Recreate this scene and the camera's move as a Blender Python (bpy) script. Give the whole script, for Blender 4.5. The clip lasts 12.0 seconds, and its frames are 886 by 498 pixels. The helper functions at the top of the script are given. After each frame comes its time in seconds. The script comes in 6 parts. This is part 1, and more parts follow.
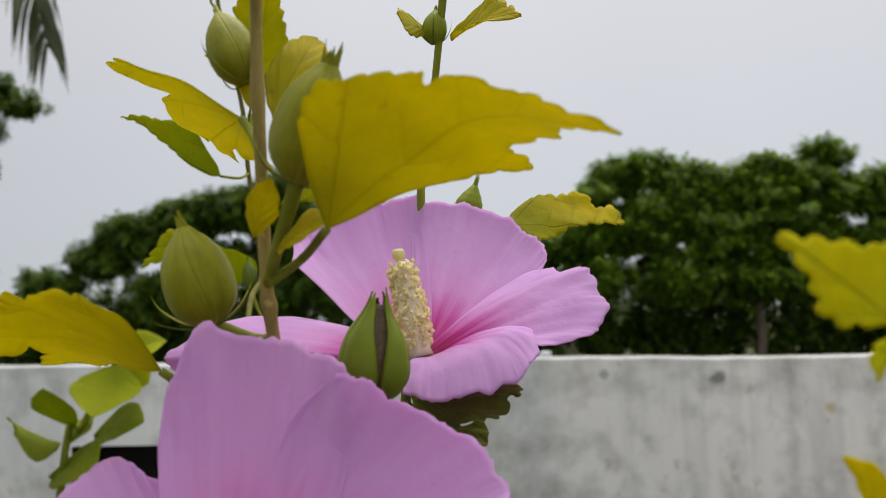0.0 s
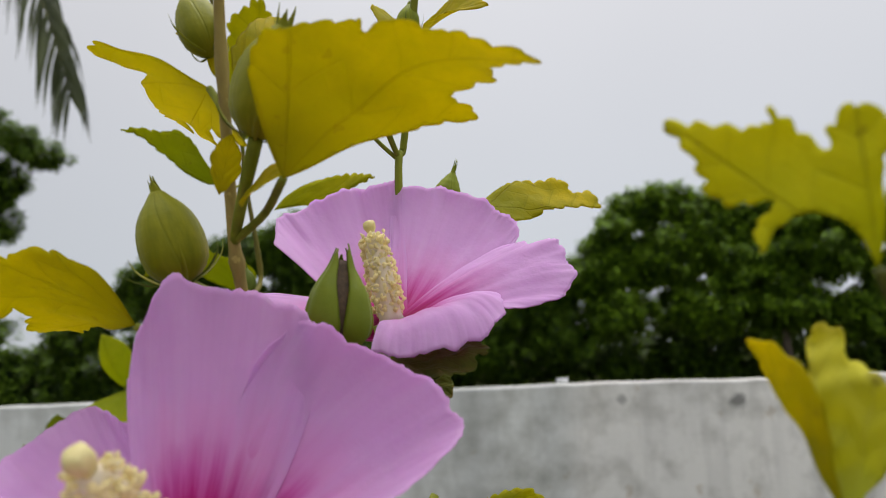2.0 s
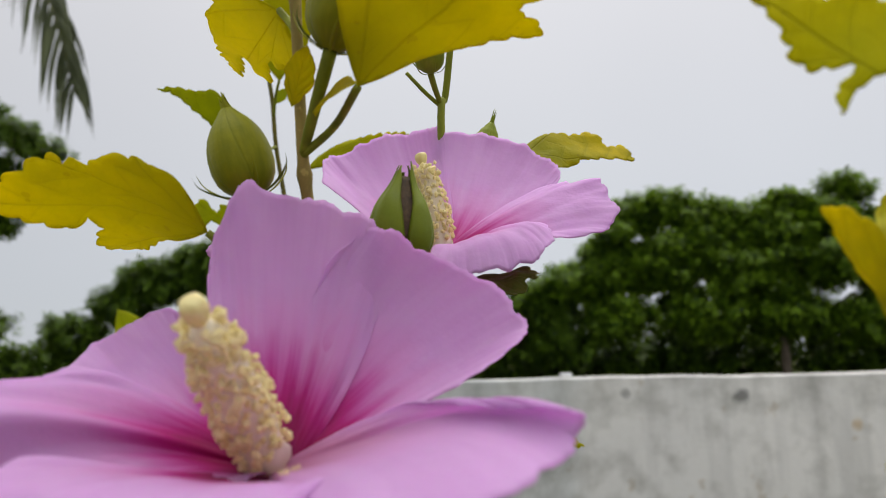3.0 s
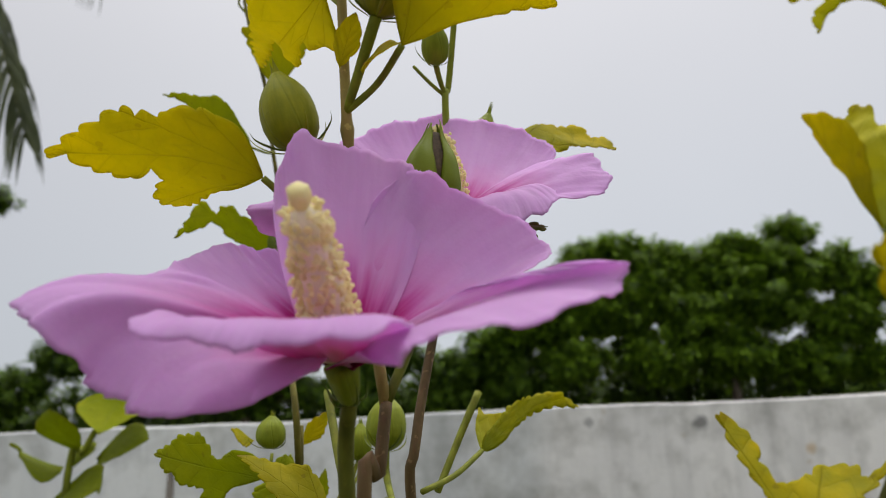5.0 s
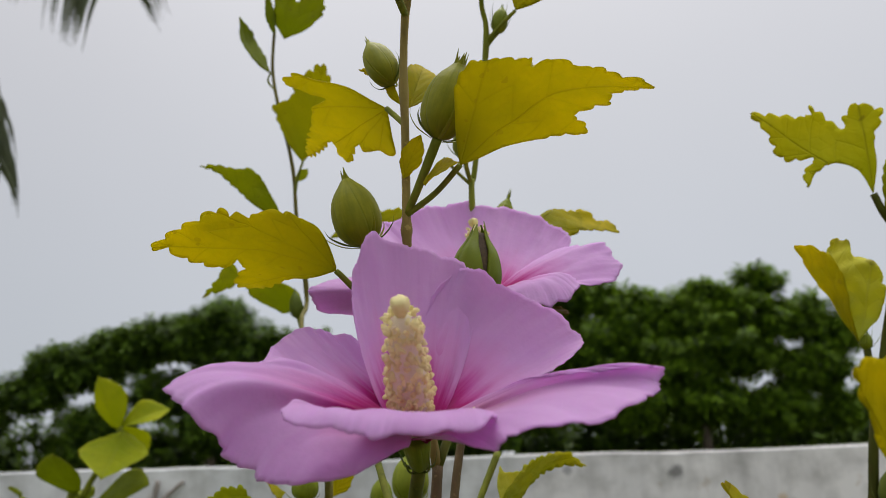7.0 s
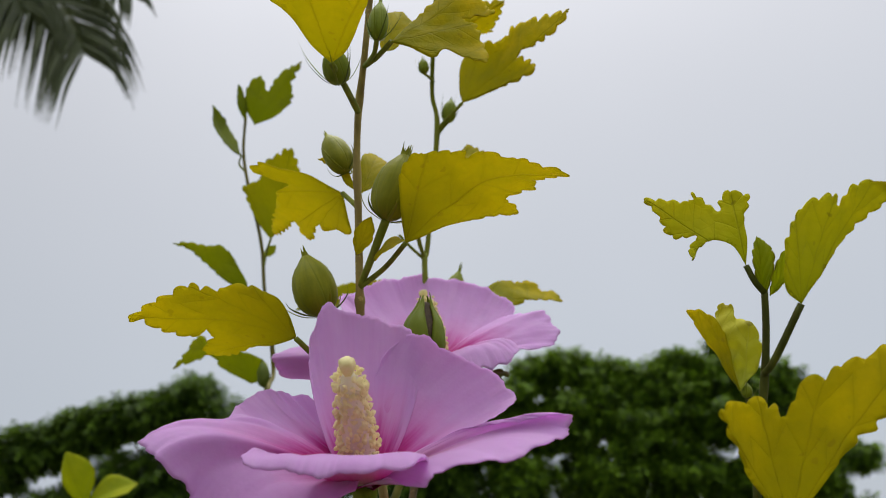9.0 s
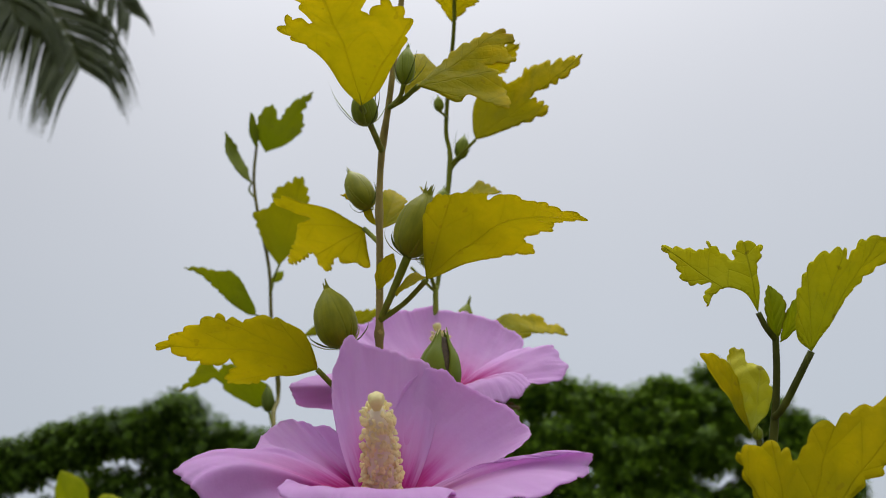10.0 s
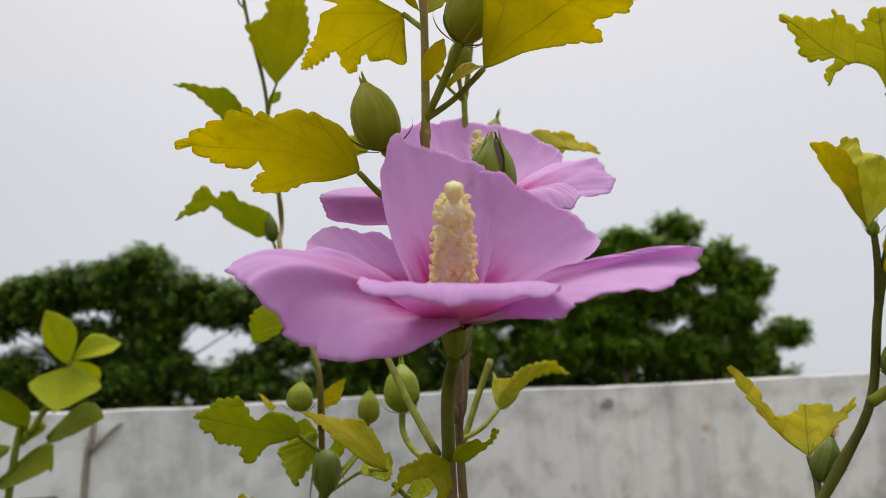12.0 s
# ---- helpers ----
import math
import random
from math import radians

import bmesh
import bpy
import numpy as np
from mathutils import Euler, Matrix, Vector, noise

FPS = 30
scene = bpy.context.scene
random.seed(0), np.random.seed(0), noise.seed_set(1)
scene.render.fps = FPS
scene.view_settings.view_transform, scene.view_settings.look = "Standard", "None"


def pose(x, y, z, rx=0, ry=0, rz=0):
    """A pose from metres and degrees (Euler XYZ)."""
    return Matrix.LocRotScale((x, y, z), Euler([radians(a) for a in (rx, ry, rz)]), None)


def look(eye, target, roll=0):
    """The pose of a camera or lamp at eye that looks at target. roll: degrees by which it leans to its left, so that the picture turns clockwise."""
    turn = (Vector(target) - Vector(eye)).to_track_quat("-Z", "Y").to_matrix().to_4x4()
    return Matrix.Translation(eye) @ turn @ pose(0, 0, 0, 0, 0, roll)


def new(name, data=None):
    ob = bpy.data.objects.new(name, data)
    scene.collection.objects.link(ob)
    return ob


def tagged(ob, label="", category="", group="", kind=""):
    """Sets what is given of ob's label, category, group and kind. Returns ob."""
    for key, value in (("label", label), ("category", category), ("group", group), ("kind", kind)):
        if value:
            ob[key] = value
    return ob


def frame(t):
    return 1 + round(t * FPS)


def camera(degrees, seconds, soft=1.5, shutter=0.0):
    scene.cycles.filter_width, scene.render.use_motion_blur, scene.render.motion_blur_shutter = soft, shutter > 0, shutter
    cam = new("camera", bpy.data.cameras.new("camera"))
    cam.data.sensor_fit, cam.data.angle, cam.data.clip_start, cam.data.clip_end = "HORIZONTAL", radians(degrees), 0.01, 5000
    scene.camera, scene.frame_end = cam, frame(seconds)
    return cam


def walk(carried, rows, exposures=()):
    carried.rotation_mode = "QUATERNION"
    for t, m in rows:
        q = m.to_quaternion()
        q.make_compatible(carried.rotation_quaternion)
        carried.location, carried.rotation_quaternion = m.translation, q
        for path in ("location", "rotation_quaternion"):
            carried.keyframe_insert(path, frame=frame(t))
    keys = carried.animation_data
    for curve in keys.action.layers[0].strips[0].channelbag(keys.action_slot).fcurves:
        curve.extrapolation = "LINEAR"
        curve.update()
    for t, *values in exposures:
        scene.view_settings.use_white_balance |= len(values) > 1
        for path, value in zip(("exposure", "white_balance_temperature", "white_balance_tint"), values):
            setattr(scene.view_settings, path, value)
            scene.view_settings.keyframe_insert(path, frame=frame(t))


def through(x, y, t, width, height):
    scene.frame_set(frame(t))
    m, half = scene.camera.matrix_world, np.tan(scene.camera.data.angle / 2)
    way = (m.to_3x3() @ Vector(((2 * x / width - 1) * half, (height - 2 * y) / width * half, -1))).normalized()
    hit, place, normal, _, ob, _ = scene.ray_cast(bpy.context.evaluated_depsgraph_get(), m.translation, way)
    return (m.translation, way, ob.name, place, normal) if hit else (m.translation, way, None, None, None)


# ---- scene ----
from mathutils.geometry import delaunay_2d_cdt

# Camera and walk: t, x, y, z, yaw, pitch, roll
cam = camera(59.24, 12.0, 0.9)
cam.data.dof.use_dof = True
cam.data.dof.focus_distance = 0.21
cam.data.dof.aperture_fstop = 22.0
ROWS = [
    (0.0, 0.0587, -0.0875, 1.2805, 0.53, 5.35, -0.85),
    (0.5, 0.0598, -0.0837, 1.2829, 0.95, 5.61, -0.08),
    (1.0, 0.0640, -0.0908, 1.2792, 2.39, 6.65, -0.86),
    (1.5, 0.0685, -0.0936, 1.2719, 2.80, 7.85, -0.93),
    (2.0, 0.0706, -0.0926, 1.2627, 1.91, 8.23, -2.32),
    (2.5, 0.0610, -0.1013, 1.2489, 2.06, 8.62, -1.96),
    (3.0, 0.0576, -0.0967, 1.2444, 1.85, 8.43, -1.50),
    (3.5, 0.0498, -0.0957, 1.2367, 1.18, 9.00, -1.56),
    (3.7, 0.0423, -0.1031, 1.2345, 0.67, 9.02, -0.49),
    (5.3, 0.0403, -0.1147, 1.2168, -2.18, 12.90, -3.15),
    (5.5, 0.0405, -0.1092, 1.2227, -2.39, 13.44, -3.35),
    (6.0, 0.0344, -0.1221, 1.2228, -2.65, 13.30, -3.40),
    (6.5, 0.0176, -0.1251, 1.2307, -3.12, 13.00, -1.68),
    (7.0, 0.0203, -0.1475, 1.2239, -3.74, 14.67, -1.91),
    (7.2, 0.0273, -0.1473, 1.2194, -4.56, 15.90, -2.75),
    (8.8, 0.0258, -0.1730, 1.2137, -5.74, 19.79, -3.06),
    (9.0, 0.0262, -0.1733, 1.2156, -6.00, 19.89, -3.17),
    (9.5, 0.0074, -0.1911, 1.2124, -6.61, 21.76, -1.47),
    (10.0, 0.0161, -0.1817, 1.2175, -6.91, 21.48, -2.09),
    (10.5, 0.0052, -0.1785, 1.2127, -7.22, 20.00, -1.83),
    (11.0, 0.0081, -0.1639, 1.2059, -8.45, 14.35, -2.82),
    (11.5, 0.0072, -0.1509, 1.2073, -8.93, 10.26, -3.73),
    (12.0, -0.0060, -0.1484, 1.2113, -9.07, 10.62, -2.82),
]
walk(cam, [(t, pose(x, y, z, 90 + p, 0, w) @ pose(0, 0, 0, 0, 0, r)) for t, x, y, z, w, p, r in ROWS],
     exposures=[(0.0, 0.15, 6620, 10), (2.0, 0.15, 6600, 10), (2.5, 0.20, 6620, 10), (3.5, 0.19, 6620, 10), (5.5, 0.11, 6520, 10), (6.0, 0.10, 6500, 10), (6.5, 0.00, 6560, 10), (7.2, 0.00, 6480, 10), (8.8, 0.02, 6350, 9),
                (9.5, -0.07, 6300, 9), (10.0, -0.02, 6300, 9), (10.5, 0.04, 6350, 9), (11.0, 0.02, 6450, 10), (11.5, 0.34, 6650, 10), (12.0, 0.24, 6700, 11)])

# World: an even overcast sky over a Nishita sky, and one soft sun behind the cloud
SUN_EL, SUN_AZ = radians(66), radians(25)
world = bpy.data.worlds.new("overcast_sky")
scene.world = world
world.use_nodes = True
wn, wl = world.node_tree.nodes, world.node_tree.links
wn.clear()
sky = wn.new("ShaderNodeTexSky")
sky.sky_type, sky.sun_disc, sky.sun_elevation, sky.sun_rotation = "NISHITA", False, SUN_EL, SUN_AZ
sky_bg = wn.new("ShaderNodeBackground")
sky_bg.inputs[1].default_value = 0.05
wl.new(sky.outputs[0], sky_bg.inputs[0])
wco = wn.new("ShaderNodeTexCoord")
wsep = wn.new("ShaderNodeSeparateXYZ")
wl.new(wco.outputs["Generated"], wsep.inputs[0])
wnoise = wn.new("ShaderNodeTexNoise")
wnoise.inputs["Scale"].default_value, wnoise.inputs["Detail"].default_value = 1.6, 3.0
wl.new(wco.outputs["Generated"], wnoise.inputs["Vector"])
def sky_math(op, x, y, z=0.0):
    nd = wn.new("ShaderNodeMath")
    nd.operation = op
    for k, v in enumerate((x, y, z)):
        if isinstance(v, bpy.types.NodeSocket):
            wl.new(v, nd.inputs[k])
        else:
            nd.inputs[k].default_value = v
    return nd.outputs[0]


# overcast: the zenith is about three times as bright as the rim of the sky
up = sky_math("MAXIMUM", wsep.outputs["Z"], 0.0)
lum = sky_math("MULTIPLY_ADD", up, 0.22, 0.59)
lum = sky_math("MULTIPLY_ADD", sky_math("POWER", up, 6.0), 2.7, lum)
lum = sky_math("MULTIPLY", lum, sky_math("MULTIPLY_ADD", wnoise.outputs["Fac"], 0.14, 0.93))
# the cloud thins out and darkens a little to the west
lum = sky_math("MULTIPLY", lum, sky_math("SUBTRACT", 1.0, sky_math("MULTIPLY", sky_math("MAXIMUM", sky_math("MULTIPLY_ADD", wsep.outputs["X"], -1.0, -0.15), 0.0), 0.28)))
wramp = wn.new("ShaderNodeValToRGB")
wramp.color_ramp.elements[0].position, wramp.color_ramp.elements[0].color = 0.05, (0.93, 0.99, 1.08, 1)
wramp.color_ramp.elements[1].position, wramp.color_ramp.elements[1].color = 0.6, (1.0, 0.99, 1.03, 1)
wl.new(up, wramp.inputs[0])
cloud_bg = wn.new("ShaderNodeBackground")
wl.new(wramp.outputs[0], cloud_bg.inputs[0])
wl.new(lum, cloud_bg.inputs[1])
wadd = wn.new("ShaderNodeMixShader")
wadd.inputs[0].default_value = 0.9
wl.new(sky_bg.outputs[0], wadd.inputs[1])
wl.new(cloud_bg.outputs[0], wadd.inputs[2])
wout = wn.new("ShaderNodeOutputWorld")
wl.new(wadd.outputs[0], wout.inputs[0])

sun_data = bpy.data.lights.new("sun", "SUN")
sun_data.energy, sun_data.angle, sun_data.color = 1.5, radians(40), (1.0, 0.96, 0.9)
sun = new("sun", sun_data)
sun.matrix_world = look((3 * math.sin(SUN_AZ), 3 * math.cos(SUN_AZ), 1.2 + 3 * math.tan(SUN_EL)), (0, 0, 1.2))


# ---- materials ----
class Mat:
    """A node material with short calls for its nodes."""

    def __init__(self, name):
        self.m = bpy.data.materials.new(name)
        self.m.use_nodes = True
        self.n, self.l = self.m.node_tree.nodes, self.m.node_tree.links
        self.n.clear()
        self.out = self.n.new("ShaderNodeOutputMaterial")

    def node(self, kind, **values):
        nd = self.n.new("ShaderNode" + kind)
        for key, v in values.items():
            key = key.replace("_", " ")
            if isinstance(v, bpy.types.NodeSocket):
                self.l.new(v, nd.inputs[key])
            else:
                nd.inputs[key].default_value = v
        return nd

    def math(self, op, a, b=0.0, c=0.0):
        nd = self.n.new("ShaderNodeMath")
        nd.operation = op
        for k, v in enumerate((a, b, c)):
            if isinstance(v, bpy.types.NodeSocket):
                self.l.new(v, nd.inputs[k])
            else:
                nd.inputs[k].default_value = v
        return nd.outputs[0]

    def mix(self, fac, a, b, blend="MIX"):
        nd = self.n.new("ShaderNodeMix")
        nd.data_type, nd.blend_type = "RGBA", blend
        for k, v in ((0, fac), (6, a), (7, b)):
            if isinstance(v, bpy.types.NodeSocket):
                self.l.new(v, nd.inputs[k])
            else:
                nd.inputs[k].default_value = (*v, 1) if k else v
        return nd.outputs[2]

    def ramp(self, fac, *stops):
        nd = self.n.new("ShaderNodeValToRGB")
        e = nd.color_ramp.elements
        while len(e) < len(stops):
            e.new(0.5)
        for k, (pos, col) in enumerate(stops):
            e[k].position = pos
            e[k].color = (*col, 1) if isinstance(col, tuple) else (col, col, col, 1)
        self.l.new(fac, nd.inputs[0])
        return nd.outputs[0]

    def noise(self, scale, detail=4.0, vector=None, rough=0.55):
        nd = self.node("TexNoise", Scale=scale, Detail=detail, Roughness=rough)
        self.l.new(vector if vector is not None else self.coord(), nd.inputs["Vector"])
        return nd.outputs["Fac"]

    def coord(self, which="Object"):
        return self.n.new("ShaderNodeTexCoord").outputs[which]

    def uv(self):
        sep = self.n.new("ShaderNodeSeparateXYZ")
        self.l.new(self.coord("UV"), sep.inputs[0])
        return sep.outputs["X"], sep.outputs["Y"]

    def random(self):
        return self.n.new("ShaderNodeObjectInfo").outputs["Random"]

    def bump(self, height, strength=0.3, distance=0.001):
        return self.node("Bump", Height=height, Strength=strength, Distance=distance).outputs[0]

    def surface(self, colour, rough=0.6, normal=None, through=None, amount=0.0, sheen=0.0, spec=0.5):
        b = self.node("BsdfPrincipled", Roughness=rough)
        b.inputs["Specular IOR Level"].default_value = spec
        for key, v in (("Base Color", colour),):
            if isinstance(v, bpy.types.NodeSocket):
                self.l.new(v, b.inputs[key])
            else:
                b.inputs[key].default_value = (*v, 1)
        if sheen:
            b.inputs["Sheen Weight"].default_value = sheen
        if normal is not None:
            self.l.new(normal, b.inputs["Normal"])
        last = b.outputs[0]
        if amount:
            tr = self.node("BsdfTranslucent")
            if isinstance(through, bpy.types.NodeSocket):
                self.l.new(through, tr.inputs[0])
            else:
                tr.inputs[0].default_value = (*through, 1)
            if normal is not None:
                self.l.new(normal, tr.inputs["Normal"])
            mx = self.n.new("ShaderNodeMixShader")
            mx.inputs[0].default_value = amount
            self.l.new(last, mx.inputs[1])
            self.l.new(tr.outputs[0], mx.inputs[2])
            last = mx.outputs[0]
        self.l.new(last, self.out.inputs[0])
        return self.m


def petal_material(name, throat):
    """Lilac petal face: a throat that runs out in soft rays, faint veins, crumpled sheen."""
    k = Mat(name)
    u, v = k.uv()
    ray = k.noise(2.2, 3.0, k.node("CombineXYZ", X=k.math("MULTIPLY", v, 5.5), Y=k.math("MULTIPLY", u, 0.8)).outputs[0])
    reach = k.math("ADD", u, k.math("MULTIPLY", k.math("SUBTRACT", ray, 0.5), -0.30))
    middle = k.math("ABSOLUTE", k.math("MULTIPLY_ADD", v, 2.0, -1.0))
    reach = k.math("ADD", reach, k.math("MULTIPLY", k.math("MULTIPLY", middle, middle), 0.10))
    base = k.ramp(reach, *throat, (0.70, (0.735, 0.48, 0.80)), (1.0, (0.75, 0.515, 0.835)))
    fine = k.noise(1.0, 4.0, k.node("CombineXYZ", X=k.math("MULTIPLY", v, 13.0), Y=k.math("MULTIPLY", u, 3.0)).outputs[0])
    vein = k.ramp(fine, (0.34, 1.0), (0.60, 0.0))
    tone = k.mix(k.math("MULTIPLY", vein, 0.07), base, (0.46, 0.12, 0.50))
    hair = k.noise(1.0, 2.0, k.node("CombineXYZ", X=k.math("MULTIPLY", v, 46.0), Y=k.math("MULTIPLY", u, 3.0)).outputs[0])
    tone = k.mix(k.math("MULTIPLY", k.ramp(hair, (0.35, 1.0), (0.55, 0.0)), 0.06), tone, (0.50, 0.14, 0.52))
    streak = k.noise(1.0, 5.0, k.node("CombineXYZ", X=k.math("MULTIPLY", v, 9.0), Y=k.math("MULTIPLY", u, 1.6), Z=k.math("MULTIPLY", k.noise(90.0, 2.0), 0.8)).outputs[0])
    bloom = k.math("MULTIPLY", k.ramp(streak, (0.48, 0.0), (0.72, 1.0)), k.ramp(reach, (0.4, 0.0), (0.65, 1.0)))
    tone = k.mix(k.math("MULTIPLY", bloom, 0.42), tone, (0.81, 0.64, 0.88))
    bruise = k.math("MULTIPLY", k.ramp(k.noise(55.0, 3.0), (0.56, 0.0), (0.70, 1.0)), k.ramp(reach, (0.55, 0.0), (0.8, 1.0)))
    tone = k.mix(k.math("MULTIPLY", bruise, 0.24), tone, (0.50, 0.24, 0.60))
    wrinkle = k.noise(1.0, 5.0, k.node("CombineXYZ", X=k.math("MULTIPLY", v, 22.0), Y=k.math("MULTIPLY", u, 11.0), Z=k.math("MULTIPLY", k.noise(140.0, 2.0), 1.2)).outputs[0])
    crease = k.math("ADD", k.math("ADD", k.math("MULTIPLY", fine, 0.06), k.math("MULTIPLY", hair, 0.03)), k.math("ADD", k.math("MULTIPLY", k.noise(260.0, 5.0), 1.0), k.math("MULTIPLY", wrinkle, 0.22)))
    shine = k.mix(k.ramp(reach, (0.36, 0.0), (0.62, 0.5)), tone, (0.95, 0.42, 0.82))
    return k.surface(tone, 0.6, k.bump(crease, 0.4, 0.0005), shine, 0.56, sheen=0.12, spec=0.25)


def leaf_material(name, young, old, vein_tone, light, amount=0.45, palmate_leaf=False):
    """Hibiscus leaf: blade mottled from young to old tone, midrib and side veins, quilted relief, browned rim and specks."""
    k = Mat(name)
    u, v = k.uv()
    if palmate_leaf:
        off = k.math("ABSOLUTE", k.math("SUBTRACT", k.math("FRACT", k.math("ADD", v, 0.5)), 0.5))
        side = k.math("MULTIPLY", off, k.math("MULTIPLY_ADD", u, 1.6, 0.12))
    else:
        side = k.math("ABSOLUTE", k.math("MULTIPLY_ADD", v, 2.0, -1.0))
    bend = k.math("MULTIPLY", k.math("SUBTRACT", k.noise(40.0, 1.0), 0.5), 0.06)
    blot = k.math("ADD", k.math("MULTIPLY", k.noise(60.0, 4.0), 0.65), k.math("MULTIPLY", k.noise(260.0, 4.0), 0.45))
    tone = k.mix(k.ramp(blot, (0.42, 0.0), (0.68, 1.0)), young, old)
    tone = k.mix(k.math("MULTIPLY", k.random(), 0.5), tone, old)
    slant = k.math("ADD", k.math("MULTIPLY_ADD", side, -0.34, u), bend)
    comb = k.math("ABSOLUTE", k.math("SUBTRACT", k.math("FRACT", k.math("MULTIPLY", slant, 5.0)), 0.5))
    lateral = k.ramp(comb, (0.0, 1.0), (0.045, 0.0))
    mid = k.ramp(side, (0.006, 1.0), (0.024, 0.0)) if palmate_leaf else k.ramp(side, (0.012, 1.0), (0.045, 0.0))
    net = k.node("TexVoronoi", Scale=380.0)
    net.feature = "DISTANCE_TO_EDGE"
    k.l.new(k.coord(), net.inputs["Vector"])
    fine = k.ramp(net.outputs["Distance"], (0.0, 1.0), (0.10, 0.0))
    palm_d = k.math("ABSOLUTE", k.math("SUBTRACT", side, k.math("MULTIPLY", u, 2.1)))
    palmate = k.math("MULTIPLY", k.ramp(palm_d, (0.03, 1.0), (0.09, 0.0)), k.ramp(u, (0.30, 1.0), (0.48, 0.0)))
    if palmate_leaf:
        palmate = k.math("MULTIPLY", palmate, 0.0)
    beyond = k.ramp(k.math("SUBTRACT", slant, 0.12), (0.0, 0.15), (0.15, 0.6))
    if palmate_leaf:
        beyond = k.math("MULTIPLY", beyond, 0.6)
    veins = k.math("MAXIMUM", k.math("MAXIMUM", mid, palmate), k.math("MULTIPLY", lateral, beyond))
    halo = k.math("MAXIMUM", k.ramp(side, (0.0, 1.0), (0.25, 0.0)), k.ramp(comb, (0.0, 0.8), (0.22, 0.0)))
    tone = k.mix(k.math("MULTIPLY", halo, 0.42 if palmate_leaf else 0.16), tone, old)
    green = tuple(c * f for c, f in zip(old, (0.72, 0.86, 0.9)))
    tone = k.mix(k.ramp(u, (0.0, 0.9), (0.40, 0.35), (0.8, 0.0)) if palmate_leaf else k.ramp(u, (0.0, 0.3), (0.5, 0.0)), tone, green)
    tone = k.mix(k.math("MULTIPLY", fine, 0.07), tone, vein_tone)
    tone = k.mix(k.math("MULTIPLY", veins, 0.45 if palmate_leaf else 0.3), tone, vein_tone)
    rim = k.math("MULTIPLY", k.ramp(u if palmate_leaf else side, (0.93, 0.0), (0.995, 1.0)), k.ramp(k.noise(60.0, 2.0), (0.45, 0.0), (0.6, 0.8)))
    tone = k.mix(rim, tone, (0.16, 0.10, 0.02))
    speck = k.ramp(k.noise(330.0, 1.0), (0.71, 0.0), (0.75, 0.55))
    tone = k.mix(speck, tone, (0.15, 0.11, 0.02))
    quilt = k.ramp(comb, (0.0, 0.0), (0.5, 1.0))
    height = k.math("ADD", k.math("MULTIPLY", quilt, 0.45), k.math("ADD", k.math("MULTIPLY", k.math("ADD", k.math("MULTIPLY", fine, 0.35), k.math("MULTIPLY", veins, 3.0)), -0.3), k.math("MULTIPLY", k.noise(180.0, 3.0), 1.2)))
    glow = k.mix(0.55, tone, light)
    return k.surface(tone, 0.62, k.bump(height, 0.5, 0.0006), glow, amount, spec=0.13)


def bark_material(name, lit, dark, scale=220.0, specks=0.5):
    k = Mat(name)
    co = k.node("Mapping", Vector=k.coord())
    co.inputs["Scale"].default_value = (1, 1, 0.22)
    n = k.noise(scale, 5.0, co.outputs[0])
    spots = k.ramp(k.noise(scale * 2.2, 2.0), (0.62, 0.0), (0.68, 1.0))
    tone = k.mix(k.ramp(n, (0.3, 0.0), (0.7, 1.0)), dark, lit)
    tone = k.mix(k.math("MULTIPLY", spots, specks), tone, tuple(min(1, c * 1.6) for c in lit))
    return k.surface(tone, 0.65, k.bump(n, 0.5, 0.0006), spec=0.18)


def bud_material(name, lit, dark):
    """Bud skin: green with paler seams down its length."""
    k = Mat(name)
    u, v = k.uv()
    streak = k.noise(1.0, 3.0, k.node("CombineXYZ", X=k.math("MULTIPLY", v, 26.0), Y=k.math("MULTIPLY", u, 2.5)).outputs[0])
    tone = k.mix(k.ramp(streak, (0.05, 0.2), (0.65, 1.0)), dark, lit)
    seam = k.ramp(k.math("ABSOLUTE", k.math("SUBTRACT", k.math("FRACT", k.math("MULTIPLY_ADD", v, 5.0, k.math("MULTIPLY", u, 0.35))), 0.5)), (0.0, 1.0), (0.05, 0.0))
    tone = k.mix(k.math("MULTIPLY", seam, 0.28), tone, dark)
    tone = k.mix(k.math("MULTIPLY", k.ramp(k.noise(160.0, 4.0), (0.4, 0.0), (0.75, 1.0)), 0.3), tone, dark)
    return k.surface(tone, 0.5, k.bump(k.math("ADD", k.math("MULTIPLY", seam, -0.6), k.noise(500.0, 4.0)), 0.4, 0.0004), lit, 0.12, spec=0.2)


def plain_material(name, lit, dark, scale, rough=0.6, amount=0.0, depth=0.0005, strength=0.4):
    k = Mat(name)
    n = k.noise(scale, 5.0)
    tone = k.mix(k.ramp(n, (0.3, 0.0), (0.7, 1.0)), dark, lit)
    return k.surface(tone, rough, k.bump(n, strength, depth), lit, amount)


